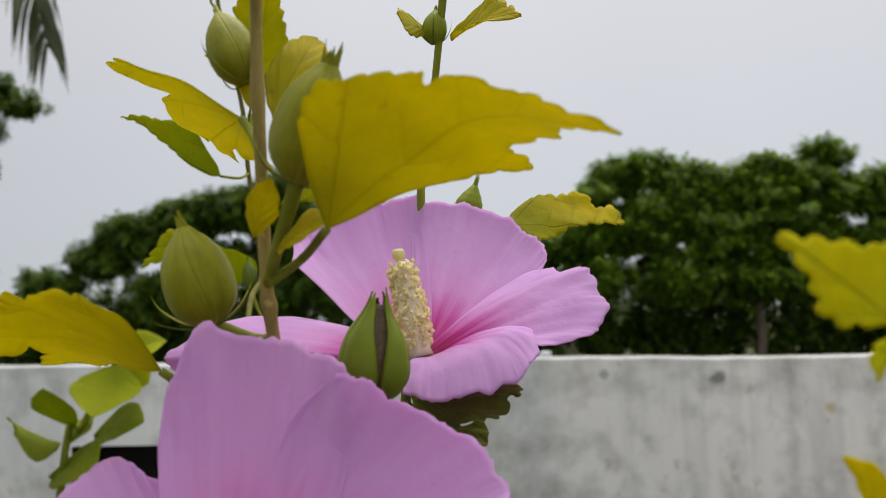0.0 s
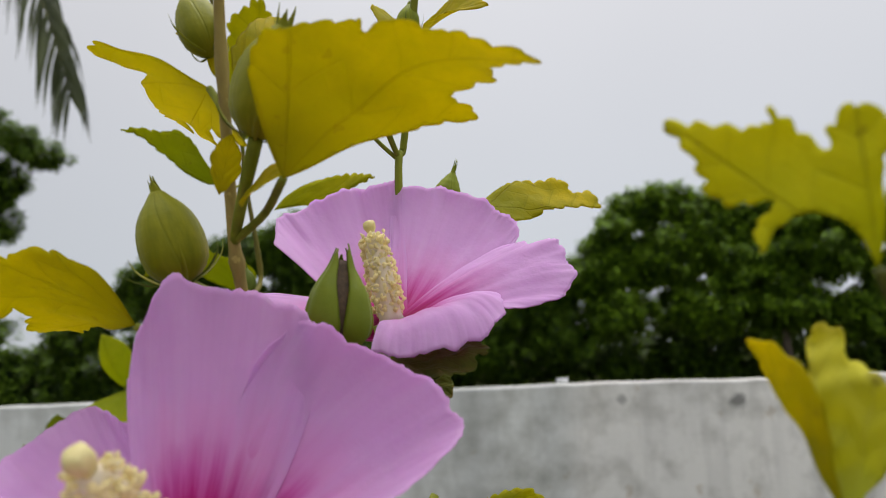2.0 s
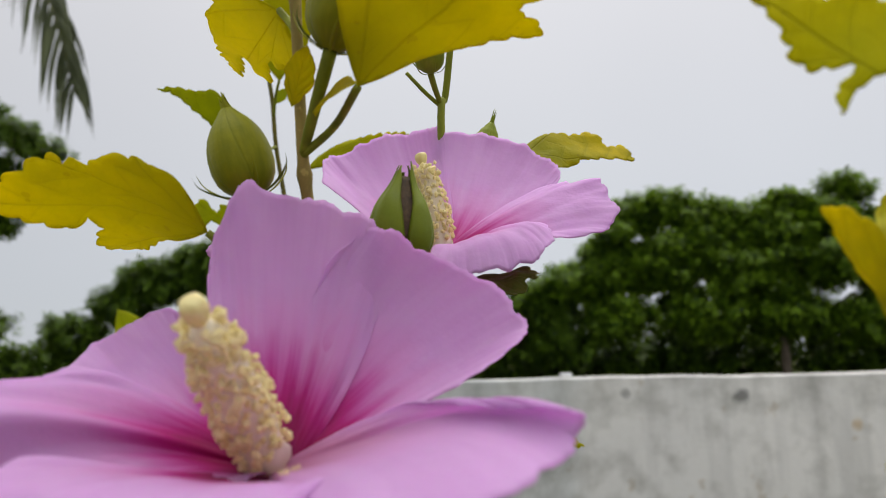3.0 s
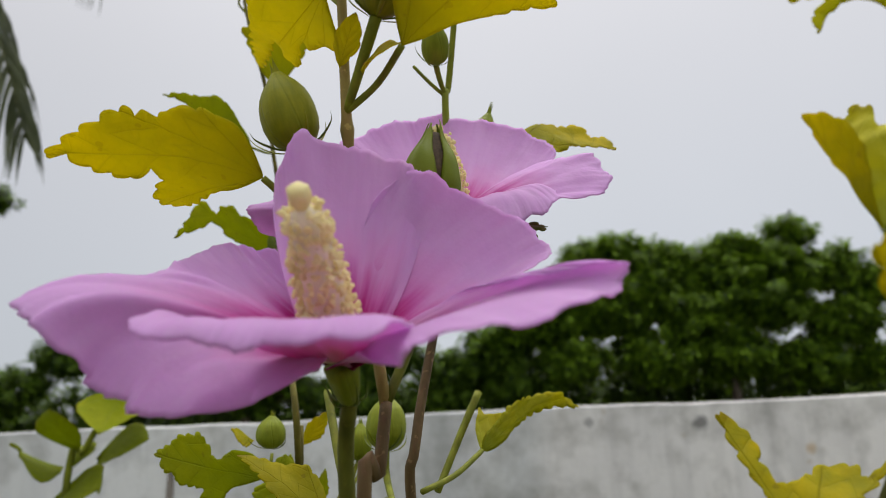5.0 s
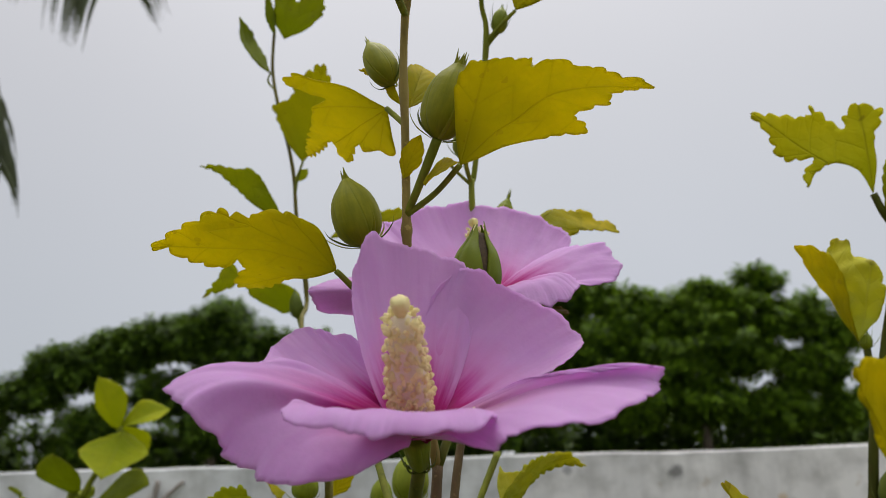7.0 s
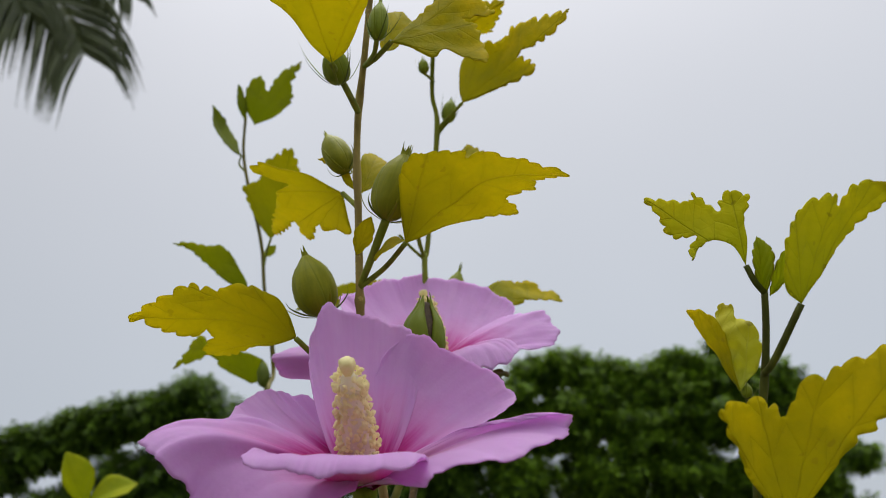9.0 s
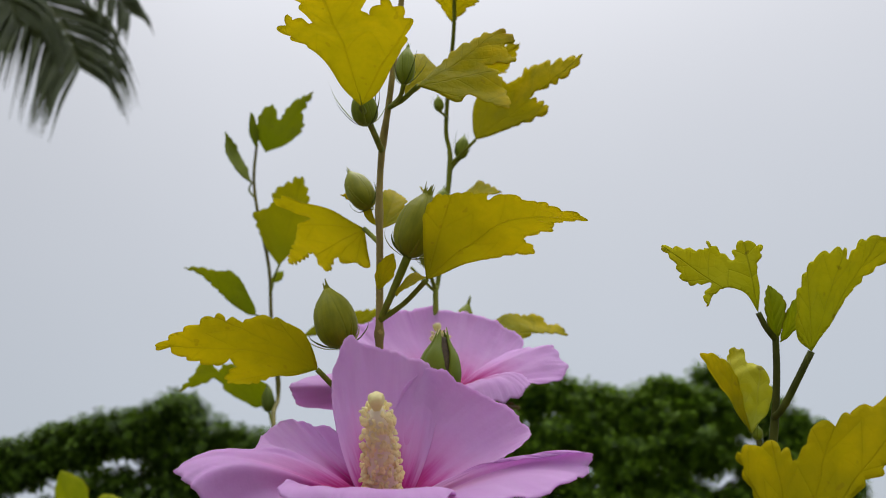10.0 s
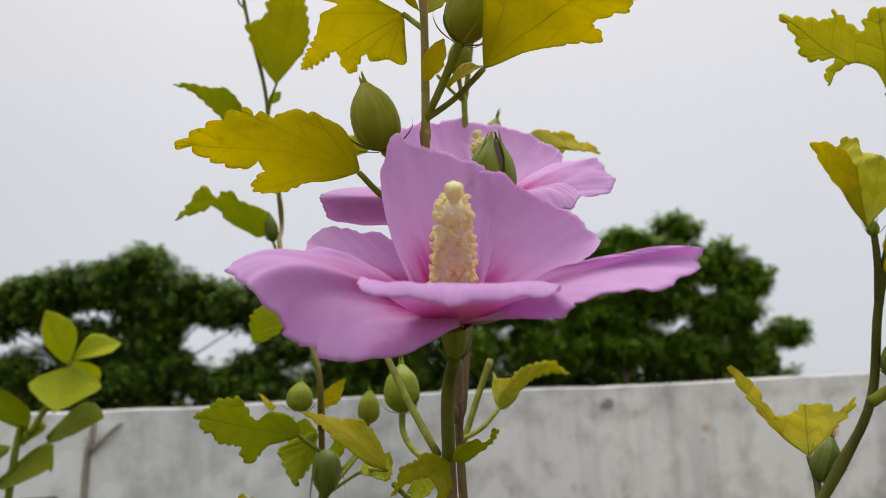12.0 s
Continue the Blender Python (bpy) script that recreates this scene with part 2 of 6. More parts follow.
def wall_material():
    """Old white-painted render: grey streaks that run down, rust and damp spots, chalky patches."""
    k = Mat("old_white_wall_paint")
    co = k.coord()
    sep = k.node("SeparateXYZ", Vector=co)
    big = k.noise(1.7, 5.0, co)
    run = k.node("Mapping", Vector=co)
    run.inputs["Scale"].default_value = (11.0, 1.0, 1.3)
    streak = k.ramp(k.noise(1.0, 5.0, run.outputs[0]), (0.52, 0.0), (0.70, 1.0))
    tone = k.mix(k.ramp(big, (0.35, 0.0), (0.7, 1.0)), (0.80, 0.79, 0.76), (0.68, 0.68, 0.67))
    tone = k.mix(k.math("MULTIPLY", streak, 0.45), tone, (0.24, 0.24, 0.24))
    wide_run = k.node("Mapping", Vector=co)
    wide_run.inputs["Scale"].default_value = (4.5, 1.0, 0.7)
    smear = k.ramp(k.noise(1.0, 6.0, wide_run.outputs[0], 0.65), (0.50, 0.0), (0.66, 1.0))
    tone = k.mix(k.math("MULTIPLY", smear, 0.42), tone, (0.30, 0.29, 0.29))
    blue = k.ramp(k.math("ADD", sep.outputs["X"], k.math("MULTIPLY", k.noise(9.0, 2.0, co), 0.10)), (0.26, 1.0), (0.31, 0.0))
    tone = k.mix(k.math("MULTIPLY", blue, 0.30), tone, (0.62, 0.70, 0.72))
    fleck = k.ramp(k.noise(26.0, 3.0, co), (0.66, 0.0), (0.72, 1.0))
    tone = k.mix(k.math("MULTIPLY", fleck, 0.35), tone, (0.42, 0.32, 0.20))
    for (x, z), size, colour, much in ((STAIN_A, 0.017, (0.16, 0.16, 0.16), 0.85), (STAIN_B, 0.022, (0.50, 0.22, 0.05), 0.9), (STAIN_C, 0.016, (0.13, 0.13, 0.12), 0.8),
                                       (STAIN_D, 0.011, (0.25, 0.25, 0.25), 0.7), (STAIN_E, 0.012, (0.5, 0.34, 0.14), 0.6)):
        dx = k.math("SUBTRACT", sep.outputs["X"], x)
        dz = k.math("SUBTRACT", sep.outputs["Z"], z)
        r = k.math("SQRT", k.math("ADD", k.math("MULTIPLY", dx, dx), k.math("MULTIPLY", dz, dz)))
        r = k.math("ADD", r, k.math("MULTIPLY", k.math("SUBTRACT", k.noise(60.0, 3.0, co), 0.5), size * 1.3))
        tone = k.mix(k.math("MULTIPLY", k.ramp(k.math("DIVIDE", r, size * 2), (0.25, 1.0), (0.5, 0.0)), much), tone, colour)
    # top edge is coloured darker to hold down the sky light it catches
    top_dimming = k.ramp(k.math("SUBTRACT", k.math("ADD", sep.outputs["Y"], k.math("MULTIPLY", k.noise(20.0, 3.0, co), 0.010)), 1.0), (0.2540, 0.0), (0.2580, 0.6))
    tone = k.mix(top_dimming, tone, (0.16, 0.16, 0.13))
    return k.surface(tone, 0.85, k.bump(k.math("ADD", k.noise(38.0, 6.0, co), k.math("MULTIPLY", k.noise(300.0, 3.0, co), 0.3)), 0.4, 0.003), spec=0.2)


def foliage_material(name, lit, dark, amount=0.25):
    """Tree leaves, each leaf with its own tone."""
    k = Mat(name)
    isl = k.n.new("ShaderNodeNewGeometry").outputs["Random Per Island"]
    tone = k.mix(k.ramp(isl, (0.1, 0.0), (0.95, 1.0)), dark, lit)
    return k.surface(tone, 0.5, None, lit, amount, spec=0.2)


STAIN_A, STAIN_B, STAIN_C, STAIN_D, STAIN_E = [(p[0], p[2]) for p in ((0.5091, 1.2535, 1.1787), (0.9430, 1.2598, 1.1086), (0.9122, 1.2570, 1.1404), (0.3163, 1.2527, 1.1887), (0.6957, 1.2581, 1.1277))]
PETAL = petal_material("lilac_petal", ((0.0, (0.22, 0.0, 0.045)), (0.25, (0.38, 0.0, 0.11)), (0.34, (0.54, 0.015, 0.24)), (0.42, (0.64, 0.13, 0.46)), (0.53, (0.73, 0.36, 0.68))))
PETAL_BACK = petal_material("lilac_petal_back", ((0.0, (0.66, 0.30, 0.46)), (0.15, (0.70, 0.26, 0.50)), (0.30, (0.74, 0.36, 0.62)), (0.45, (0.76, 0.43, 0.72))))
LEAF_YELLOW = leaf_material("yellow_leaf", (0.64, 0.53, 0.010), (0.34, 0.34, 0.010), (0.24, 0.22, 0.012), (0.92, 0.80, 0.01), 0.58)
LEAF_LIME = leaf_material("lime_leaf", (0.44, 0.45, 0.015), (0.28, 0.34, 0.012), (0.36, 0.38, 0.05), (0.72, 0.74, 0.02), 0.58)
LEAF_GREEN = leaf_material("green_leaf", (0.27, 0.31, 0.012), (0.15, 0.19, 0.010), (0.22, 0.24, 0.03), (0.52, 0.58, 0.02), 0.52)
PALMATE_DARK = leaf_material("dark_palmate_leaf", (0.12, 0.13, 0.014), (0.055, 0.07, 0.008), (0.24, 0.23, 0.06), (0.30, 0.32, 0.02), 0.2, True)
PALMATE_YELLOW = leaf_material("yellow_palmate_leaf", (0.72, 0.58, 0.010), (0.33, 0.325, 0.010), (0.19, 0.185, 0.012), (0.95, 0.81, 0.01), 0.64, True)
PALMATE_LIME = leaf_material("lime_palmate_leaf", (0.52, 0.47, 0.012), (0.33, 0.34, 0.010), (0.20, 0.20, 0.015), (0.80, 0.75, 0.02), 0.55, True)
PALMATE_THICK = leaf_material("thick_palmate_leaf", (0.86, 0.75, 0.012), (0.56, 0.54, 0.012), (0.28, 0.27, 0.015), (0.88, 0.82, 0.01), 0.42, True)
PALMATE_GREEN = leaf_material("green_palmate_leaf", (0.40, 0.40, 0.012), (0.25, 0.28, 0.010), (0.16, 0.18, 0.015), (0.66, 0.70, 0.02), 0.58, True)
PALMATE_PALE = leaf_material("pale_palmate_leaf", (0.74, 0.68, 0.09), (0.58, 0.56, 0.05), (0.56, 0.53, 0.12), (0.92, 0.87, 0.09), 0.5, True)
STEM_RUDDY = bark_material("ruddy_green_stem", (0.18, 0.16, 0.030), (0.08, 0.07, 0.015), specks=0.2)
STEM_BROWN = bark_material("brown_stem_bark", (0.42, 0.33, 0.105), (0.21, 0.155, 0.05))
STEM_OLD = bark_material("old_brown_stem_bark", (0.20, 0.14, 0.06), (0.08, 0.055, 0.025))
STEM_GREEN = bark_material("green_stem", (0.25, 0.28, 0.025), (0.12, 0.14, 0.014), specks=0.12)
STEM_OLIVE = bark_material("olive_stem", (0.16, 0.175, 0.020), (0.07, 0.08, 0.010), specks=0.12)
# olive stem again, colour darkened for the near cane's silhouette against the sky
STEM_SILHOUETTE = bark_material("silhouetted_olive_stem", (0.10, 0.11, 0.015), (0.04, 0.045, 0.008), specks=0.12)
BUD_OLIVE = bud_material("olive_bud", (0.30, 0.30, 0.012), (0.105, 0.125, 0.005))
BUD_GREEN = bud_material("green_bud", (0.25, 0.30, 0.018), (0.11, 0.15, 0.008))
BUD_SEPAL = bud_material("green_sepal", (0.20, 0.25, 0.016), (0.07, 0.10, 0.006))
BUD_DARK = bud_material("dark_bud", (0.14, 0.18, 0.022), (0.055, 0.085, 0.01))
POLLEN = plain_material("cream_pollen", (1.0, 0.93, 0.60), (0.99, 0.88, 0.50), 1500.0, 0.8, 0.5)
COLUMN = plain_material("cream_column", (0.97, 0.92, 0.78), (0.96, 0.86, 0.72), 500.0, 0.5, 0.35)
STIGMA = plain_material("pale_stigma", (0.88, 0.80, 0.42), (0.82, 0.72, 0.32), 900.0, 0.6, 0.25)


# ---- geometry helpers ----
def V(p):
    return Vector(p)


def link_mesh(name, bm, material, parent=None, label="", smooth=True):
    bmesh.ops.recalc_face_normals(bm, faces=bm.faces)
    me = bpy.data.meshes.new(name)
    bm.to_mesh(me)
    bm.free()
    me.materials.append(material)
    if smooth:
        me.shade_smooth()
    ob = new(name, me)
    if parent is not None:
        ob.parent = parent
    if label:
        ob["label"] = label
    return ob


def part(name, bm, material, parent, label=""):
    return link_mesh(name, bm, material, parent, label)


def thing(name, at, label, category, group=""):
    """An Empty at a thing's base; its parts are given in world places."""
    ob = tagged(new(name), label, category, group)
    ob.location = at
    ob.empty_display_size = 0.02
    return ob


def settle(ob):
    """Lets the parts of a thing keep their world places under its Empty."""
    for c in ob.children:
        c.matrix_parent_inverse = Matrix.Translation(-ob.location)


def spline(pts, n):
    """Catmull-Rom through pts, n steps a span."""
    pts = [V(p) for p in pts]
    p = [pts[0] * 2 - pts[1], *pts, pts[-1] * 2 - pts[-2]]
    out = []
    for k in range(1, len(p) - 2):
        a, b, c, d = p[k - 1:k + 3]
        for s in range(n):
            t = s / n
            out.append(0.5 * (2 * b + (c - a) * t + (2 * a - 5 * b + 4 * c - d) * t * t + (3 * b - a - 3 * c + d) * t ** 3))
    return out + [pts[-1]]


def bezier(p, t):
    a, b, c, d = p
    s = 1 - t
    return a * s ** 3 + b * 3 * s * s * t + c * 3 * s * t * t + d * t ** 3


def tube(bm, pts, r0, r1, n=6, sides=10, wobble=0.04, knots=()):
    """A tapered stem; knots: (place 0..1, swelling) for its nodes."""
    line = spline(pts, n)
    rings = []
    side = V((1, 0, 0))
    for k, c in enumerate(line):
        d = (line[min(k + 1, len(line) - 1)] - line[max(k - 1, 0)]).normalized()
        side = (side - d * side.dot(d)).normalized()
        up = d.cross(side)
        f = k / (len(line) - 1)
        r = r0 + (r1 - r0) * f
        for at, more in knots:
            r *= 1 + more * math.exp(-((f - at) * 40) ** 2)
        r *= 1 + wobble * noise.noise(c * 300)
        rings.append([bm.verts.new(c + (side * math.cos(a) + up * math.sin(a)) * r) for a in [2 * math.pi * s / sides for s in range(sides)]])
    for a, b in zip(rings, rings[1:]):
        for s in range(sides):
            bm.faces.new((a[s], a[(s + 1) % sides], b[(s + 1) % sides], b[s]))
    bm.faces.new(rings[0][::-1])
    bm.faces.new(rings[-1])


def stem(name, pts, r0, r1, material, parent, label="", knots=(), n=6):
    bm = bmesh.new()
    tube(bm, pts, r0, r1, n=n, knots=knots)
    return part(name, bm, material, parent, label)


LOBED = ((0, 0.03), (0.1, 0.22), (0.25, 0.58), (0.38, 0.94), (0.45, 1.0), (0.51, 0.80), (0.56, 0.45), (0.68, 0.46), (0.80, 0.30), (0.92, 0.10), (1, 0.0))
SHALLOW = ((0, 0.03), (0.08, 0.30), (0.2, 0.72), (0.34, 0.98), (0.45, 1.0), (0.56, 0.80), (0.66, 0.70), (0.8, 0.47), (0.92, 0.2), (1, 0.0))
OVAL = ((0, 0.02), (0.1, 0.42), (0.25, 0.82), (0.45, 1.0), (0.65, 0.88), (0.82, 0.56), (0.94, 0.24), (1, 0.0))
TOP_BROAD = ((0, 0.05), (0.06, 0.45), (0.14, 0.82), (0.23, 1.0), (0.4, 0.97), (0.5, 0.90), (0.6, 0.92), (0.7, 0.84), (0.8, 0.66), (0.88, 0.55), (0.95, 0.3), (1, 0.0))


def profile(knots, u):
    for (a, wa), (b, wb) in zip(knots, knots[1:]):
        if u <= b:
            t = (u - a) / (b - a)
            t = t * 0.5 + t * t * (3 - 2 * t) * 0.5
            return wa + (wb - wa) * t
    return 0.0


def leaf(name, base, tip, right, left, material, parent, shape=LOBED, shape_left=None, teeth=8, depth=0.13, bend=0.12, wave=0.04, shear=0.35, thick=0.00022, label="", wide=1.0):
    """A toothed blade from base to tip; right and left: where its two halves are widest."""
    base, tip = V(base), V(tip)
    y = tip - base
    length = y.length
    y.normalize()
    halves = []
    for p in (right, left):
        d = V(p) - base
        d -= y * d.dot(y)
        halves.append((d.normalized(), d.length * wide))
    (dr, wr), (dl, wl_) = halves
    up = (dr - dl).cross(y)
    up = up.normalized() if up.length > 1e-6 else V((0, 0, 1))
    bm = bmesh.new()
    uvl = bm.loops.layers.uv.new("UVMap")
    big = max(wr, wl_) * 0.75 + 0.25 * min(wr, wl_)
    nu, nv = min(15 * teeth, 150), 7
    seed = base * 37.0
    grid, info = [], {}
    for i in range(nu + 1):
        u = i / nu
        row = []
        for j in range(-nv, nv + 1):
            v = j / nv
            d, w = (dr, wr) if v >= 0 else (dl, wl_)
            kn = shape if v >= 0 or shape_left is None else shape_left
            ut = u + 0.35 / teeth * noise.noise(V((u * teeth * 0.7, 5.0 if v < 0 else 1.0, 0)) + seed)
            f = (ut * teeth + (0.4 if v < 0 else 0.0)) % 1.0
            deep = 1.25 * depth * (0.8 + 0.9 * noise.noise(V((u * teeth * 0.6, 9.0 if v < 0 else 2.0, 4)) + seed))
            tooth = math.sin(math.pi * f ** 1.25) ** 0.6 - 0.66
            full = w * profile(kn, u) + big * deep * tooth * min(1, 6 * u) * min(1, 9 * (1 - u)) * abs(v) ** 2
            a = abs(v)
            p = base + y * (u * length) + (d + y * (shear * (1 - u) * min(1, u * 5))) * (full * a)
            p += up * length * (bend * 4 * u * (1 - u) - 0.0)
            p += up * w * (0.16 * a ** 2 * math.sin(3.1 * u + 1.0)) * 0.6
            p += up * w * wave * a * (math.sin(u * teeth * 2.1 + (1.7 if v < 0 else 0)) + 1.6 * noise.noise(V((u * 4, v * 2, 0)) + seed))
            vert = bm.verts.new(p)
            info[vert] = (u, v * 0.5 + 0.5)
            row.append(vert)
        grid.append(row)
    for i in range(nu):
        for j in range(2 * nv):
            bm.faces.new((grid[i][j], grid[i][j + 1], grid[i + 1][j + 1], grid[i + 1][j]))
    for fc in bm.faces:
        for lp in fc.loops:
            lp[uvl].uv = info[lp.vert]
    ob = part(name, bm, material, parent, label)
    mod = ob.modifiers.new("thickness", "SOLIDIFY")
    mod.thickness, mod.offset = thick, 0
    return ob


def fan_leaf(base, rim, tips, material, parent, bend=0.05, fold=0.05, teeth=26, depth=0.022, label="", seed=0.0, crumple=1.0):
    """A palmate leaf: one gently warped sheet inside an outline of lobes and sinuses, with forward-pointing rounded teeth on
    its outer edges; tips: which rim points end a main vein (the veins run out from the foot); fold: how far it sags between them."""
    foot = V(base)
    rim = [V(p) for p in rim]
    ends_of_veins = [rim[k] for k in tips]
    outline = [foot, *rim, foot]
    up = V((0, 0, 0))
    for a, b in zip(rim, rim[1:]):
        up += (a - foot).cross(b - foot)
    up.normalize()
    far_tip = max(ends_of_veins, key=lambda p: (p - foot).length)
    ex = far_tip - foot
    ex = (ex - up * ex.dot(up)).normalized()
    ey = up.cross(ex)
    reach = max((p - foot).length for p in rim)

    def flat(p):
        d = p - foot
        return d.dot(ex) / reach, d.dot(ey) / reach, d.dot(up) / reach

    # the sheet: a smooth cubic surface that lies closest to the outline
    def terms(x, y):
        return np.stack([x, y, x * x, x * y, y * y, x ** 3, x * x * y, x * y * y, y ** 3], -1)

    known = np.array([flat(p) for p in rim])
    cols = terms(known[:, 0], known[:, 1])
    coef = np.linalg.solve(cols.T @ cols + np.diag([0.003] * 5 + [0.02] * 4), cols.T @ known[:, 2])
    # main veins by their angle round the foot
    angles = sorted(math.atan2(flat(p)[1], flat(p)[0]) for p in ends_of_veins)
    gap = (angles[-1] - angles[0]) / max(1, len(angles) - 1) if len(angles) > 1 else 0.7
    marks = [angles[0] - 6 * gap, *angles, angles[-1] + 6 * gap]
    index = [-6, *range(len(angles)), len(angles) + 5]
    line = [flat(p) for p in spline(outline, 18)][:-1]
    total = len(line)
    run = [0.0]
    for a, b in zip(line, line[1:]):
        run.append(run[-1] + math.hypot(b[0] - a[0], b[1] - a[1]))
    turn = 1 if sum(a[0] * b[1] - b[0] * a[1] for a, b in zip(line, line[1:])) > 0 else -1
    points = []
    for j in range(total):
        x, y, _ = line[j]
        a, b = line[j - 1], line[(j + 1) % total]
        tx, ty = b[0] - a[0], b[1] - a[1]
        size = math.hypot(tx, ty) or 1.0
        wob = run[j] / run[-1] * teeth + 0.45 * noise.noise(V((run[j] * 5, seed, 2.0)))
        f = wob % 1.0 if tx * x + ty * y > 0 else 1 - wob % 1.0
        tooth = (f ** 0.75 * (1 - f ** 6) * 1.25 - 0.55) * (0.75 + 0.9 * noise.noise(V((run[j] * 6, seed, 6.0))))
        outer = min(1, max(0, (math.hypot(x, y) - 0.30) / 0.25))
        amount = 0.8 * depth * tooth * outer * turn / size
        points.append(V((x + ty * amount, y - tx * amount)))
    xs, ys = [q.x for q in points], [q.y for q in points]
    step = 0.036
    inner = []
    for j in range(int((max(ys) - min(ys)) / step) + 1):
        for i in range(int((max(xs) - min(xs)) / step) + 1):
            inner.append(V((min(xs) + (i + 0.5 * (j % 2)) * step + 0.0011, min(ys) + j * step + 0.0007)))
    edges = [(k, (k + 1) % total) for k in range(total)]
    flat_verts, _, tris, *_ = delaunay_2d_cdt(points + inner, edges, [], 1, 1e-5)
    bm = bmesh.new()
    uvl = bm.loops.layers.uv.new("UVMap")
    verts, info = [], {}
    for q in flat_verts:
        near = q.length
        angle = math.atan2(q.y, q.x) if near > 1e-4 else angles[len(angles) // 2]
        vein = float(np.interp(angle, marks, index))
        h = float(terms(q.x, q.y) @ coef)
        h += bend * math.sin(math.pi * min(1, near))
        h += fold * 0.35 * min(1, near * 2) * (0.2 - 0.5 * math.cos(2 * math.pi * vein))
        h += crumple * min(1, near * 3) * (0.048 * noise.noise(V((q.x * 2.6, q.y * 2.6, seed + 3))) + 0.018 * noise.noise(V((q.x * 7, q.y * 7, seed + 8))))
        vert = bm.verts.new(foot + (ex * q.x + ey * q.y + up * h) * reach)
        info[vert] = (near, vein)
        verts.append(vert)
    for t in tris:
        bm.faces.new([verts[k] for k in t])
    for vert in [vert for vert in verts if not vert.link_faces]:
        bm.verts.remove(vert)
    for fc in bm.faces:
        for lp in fc.loops:
            lp[uvl].uv = info[lp.vert]
    ob = part("leaf", bm, material, parent, label)
    mod = ob.modifiers.new("thickness", "SOLIDIFY")
    mod.thickness, mod.offset = 0.00022, 0
    return ob


def petal_faces(bm, parent, label):
    """Links a petal, its inner face turned to the open side of the flower, with a paler back face."""
    bm.normal_update()
    if sum((fc.normal for fc in bm.faces), V((0, 0, 0))).dot(V((0, -0.6, 0.78))) < 0:
        bmesh.ops.reverse_faces(bm, faces=bm.faces)
    ob = part("petal", bm, PETAL, parent, label)
    ob.data.materials.append(PETAL_BACK)
    mod = ob.modifiers.new("thickness", "SOLIDIFY")
    mod.thickness, mod.offset, mod.material_offset = 0.00028, 0, 1
    return ob


def sail(base, rim, bow, arch, parent, seed=0.0, foot=0.0035, bulge=0.0, ruffle=0.0006, ragged=1.0, label="", throat=0.0):
    """A petal that fans out from its narrow foot to a rim through a few points; bow and arch lift it near the foot and
    towards the rim (arch: at one edge, in the middle, at the other edge)."""
    base, bow = V(base), V(bow)
    arch = [V(p) for p in arch]
    line = spline(rim, 24)
    across = (line[-1] - line[0]).normalized()
    bm = bmesh.new()
    uvl = bm.loops.layers.uv.new("UVMap")
    nu, nv = 40, 120
    grid, info = [], {}
    for j in range(nv + 1):
        f = j / nv * (len(line) - 1)
        k = min(int(f), len(line) - 2)
        v = 2 * j / nv - 1
        r = line[k].lerp(line[k + 1], f - k)
        p0 = base + across * (foot * v)
        way = r - p0
        rag = ragged * (0.030 * noise.noise(V((v * 4.5, seed, 3.1))) + 0.014 * noise.noise(V((v * 11, seed, 7.7))) - 0.020 * abs(noise.noise(V((v * 16, seed, 8.2)))) + 0.005 * noise.noise(V((v * 40, seed, 1.2))))
        a = arch[1].lerp(arch[2] if v > 0 else arch[0], abs(v) ** 1.5)
        sp = (p0, p0 + way * 0.3 + bow + across * (bulge * v), p0 + way * 0.72 + a + across * (bulge * 0.8 * v), r)
        nrm = across.cross(way).normalized()
        col = []
        for i in range(nu + 1):
            u = i / nu
            q = bezier(sp, u) + way * (rag * u ** 6)
            q += nrm * ruffle * u ** 2.5 * (1.7 * noise.noise(V((v * 4.5, u * 2.2, seed))) + 0.12 * noise.noise(V((v * 11, u * 3.0, seed + 4))))
            q += nrm * ruffle * u ** 10 * 0.7 * noise.noise(V((v * 15, 0.5, seed + 6)))
            q += nrm * 0.0004 * u * noise.noise(V((v * 7, u * 4.0, seed + 9)))
            q += nrm * 0.00035 * min(1, 3 * u) * noise.noise(V((v * 4, u * 5.0, seed + 5)))
            vert = bm.verts.new(q)
            info[vert] = (throat + (1 - throat) * u, v * 0.5 + 0.5)
            col.append(vert)
        grid.append(col)
    for p, n in zip(grid, grid[1:]):
        for i in range(nu):
            bm.faces.new((p[i], n[i], n[i + 1], p[i + 1]))
    for fc in bm.faces:
        for lp in fc.loops:
            lp[uvl].uv = info[lp.vert]
    return petal_faces(bm, parent, label)


def axes_from(d):
    d = V(d).normalized()
    a = d.orthogonal().normalized()
    return a, d.cross(a), d


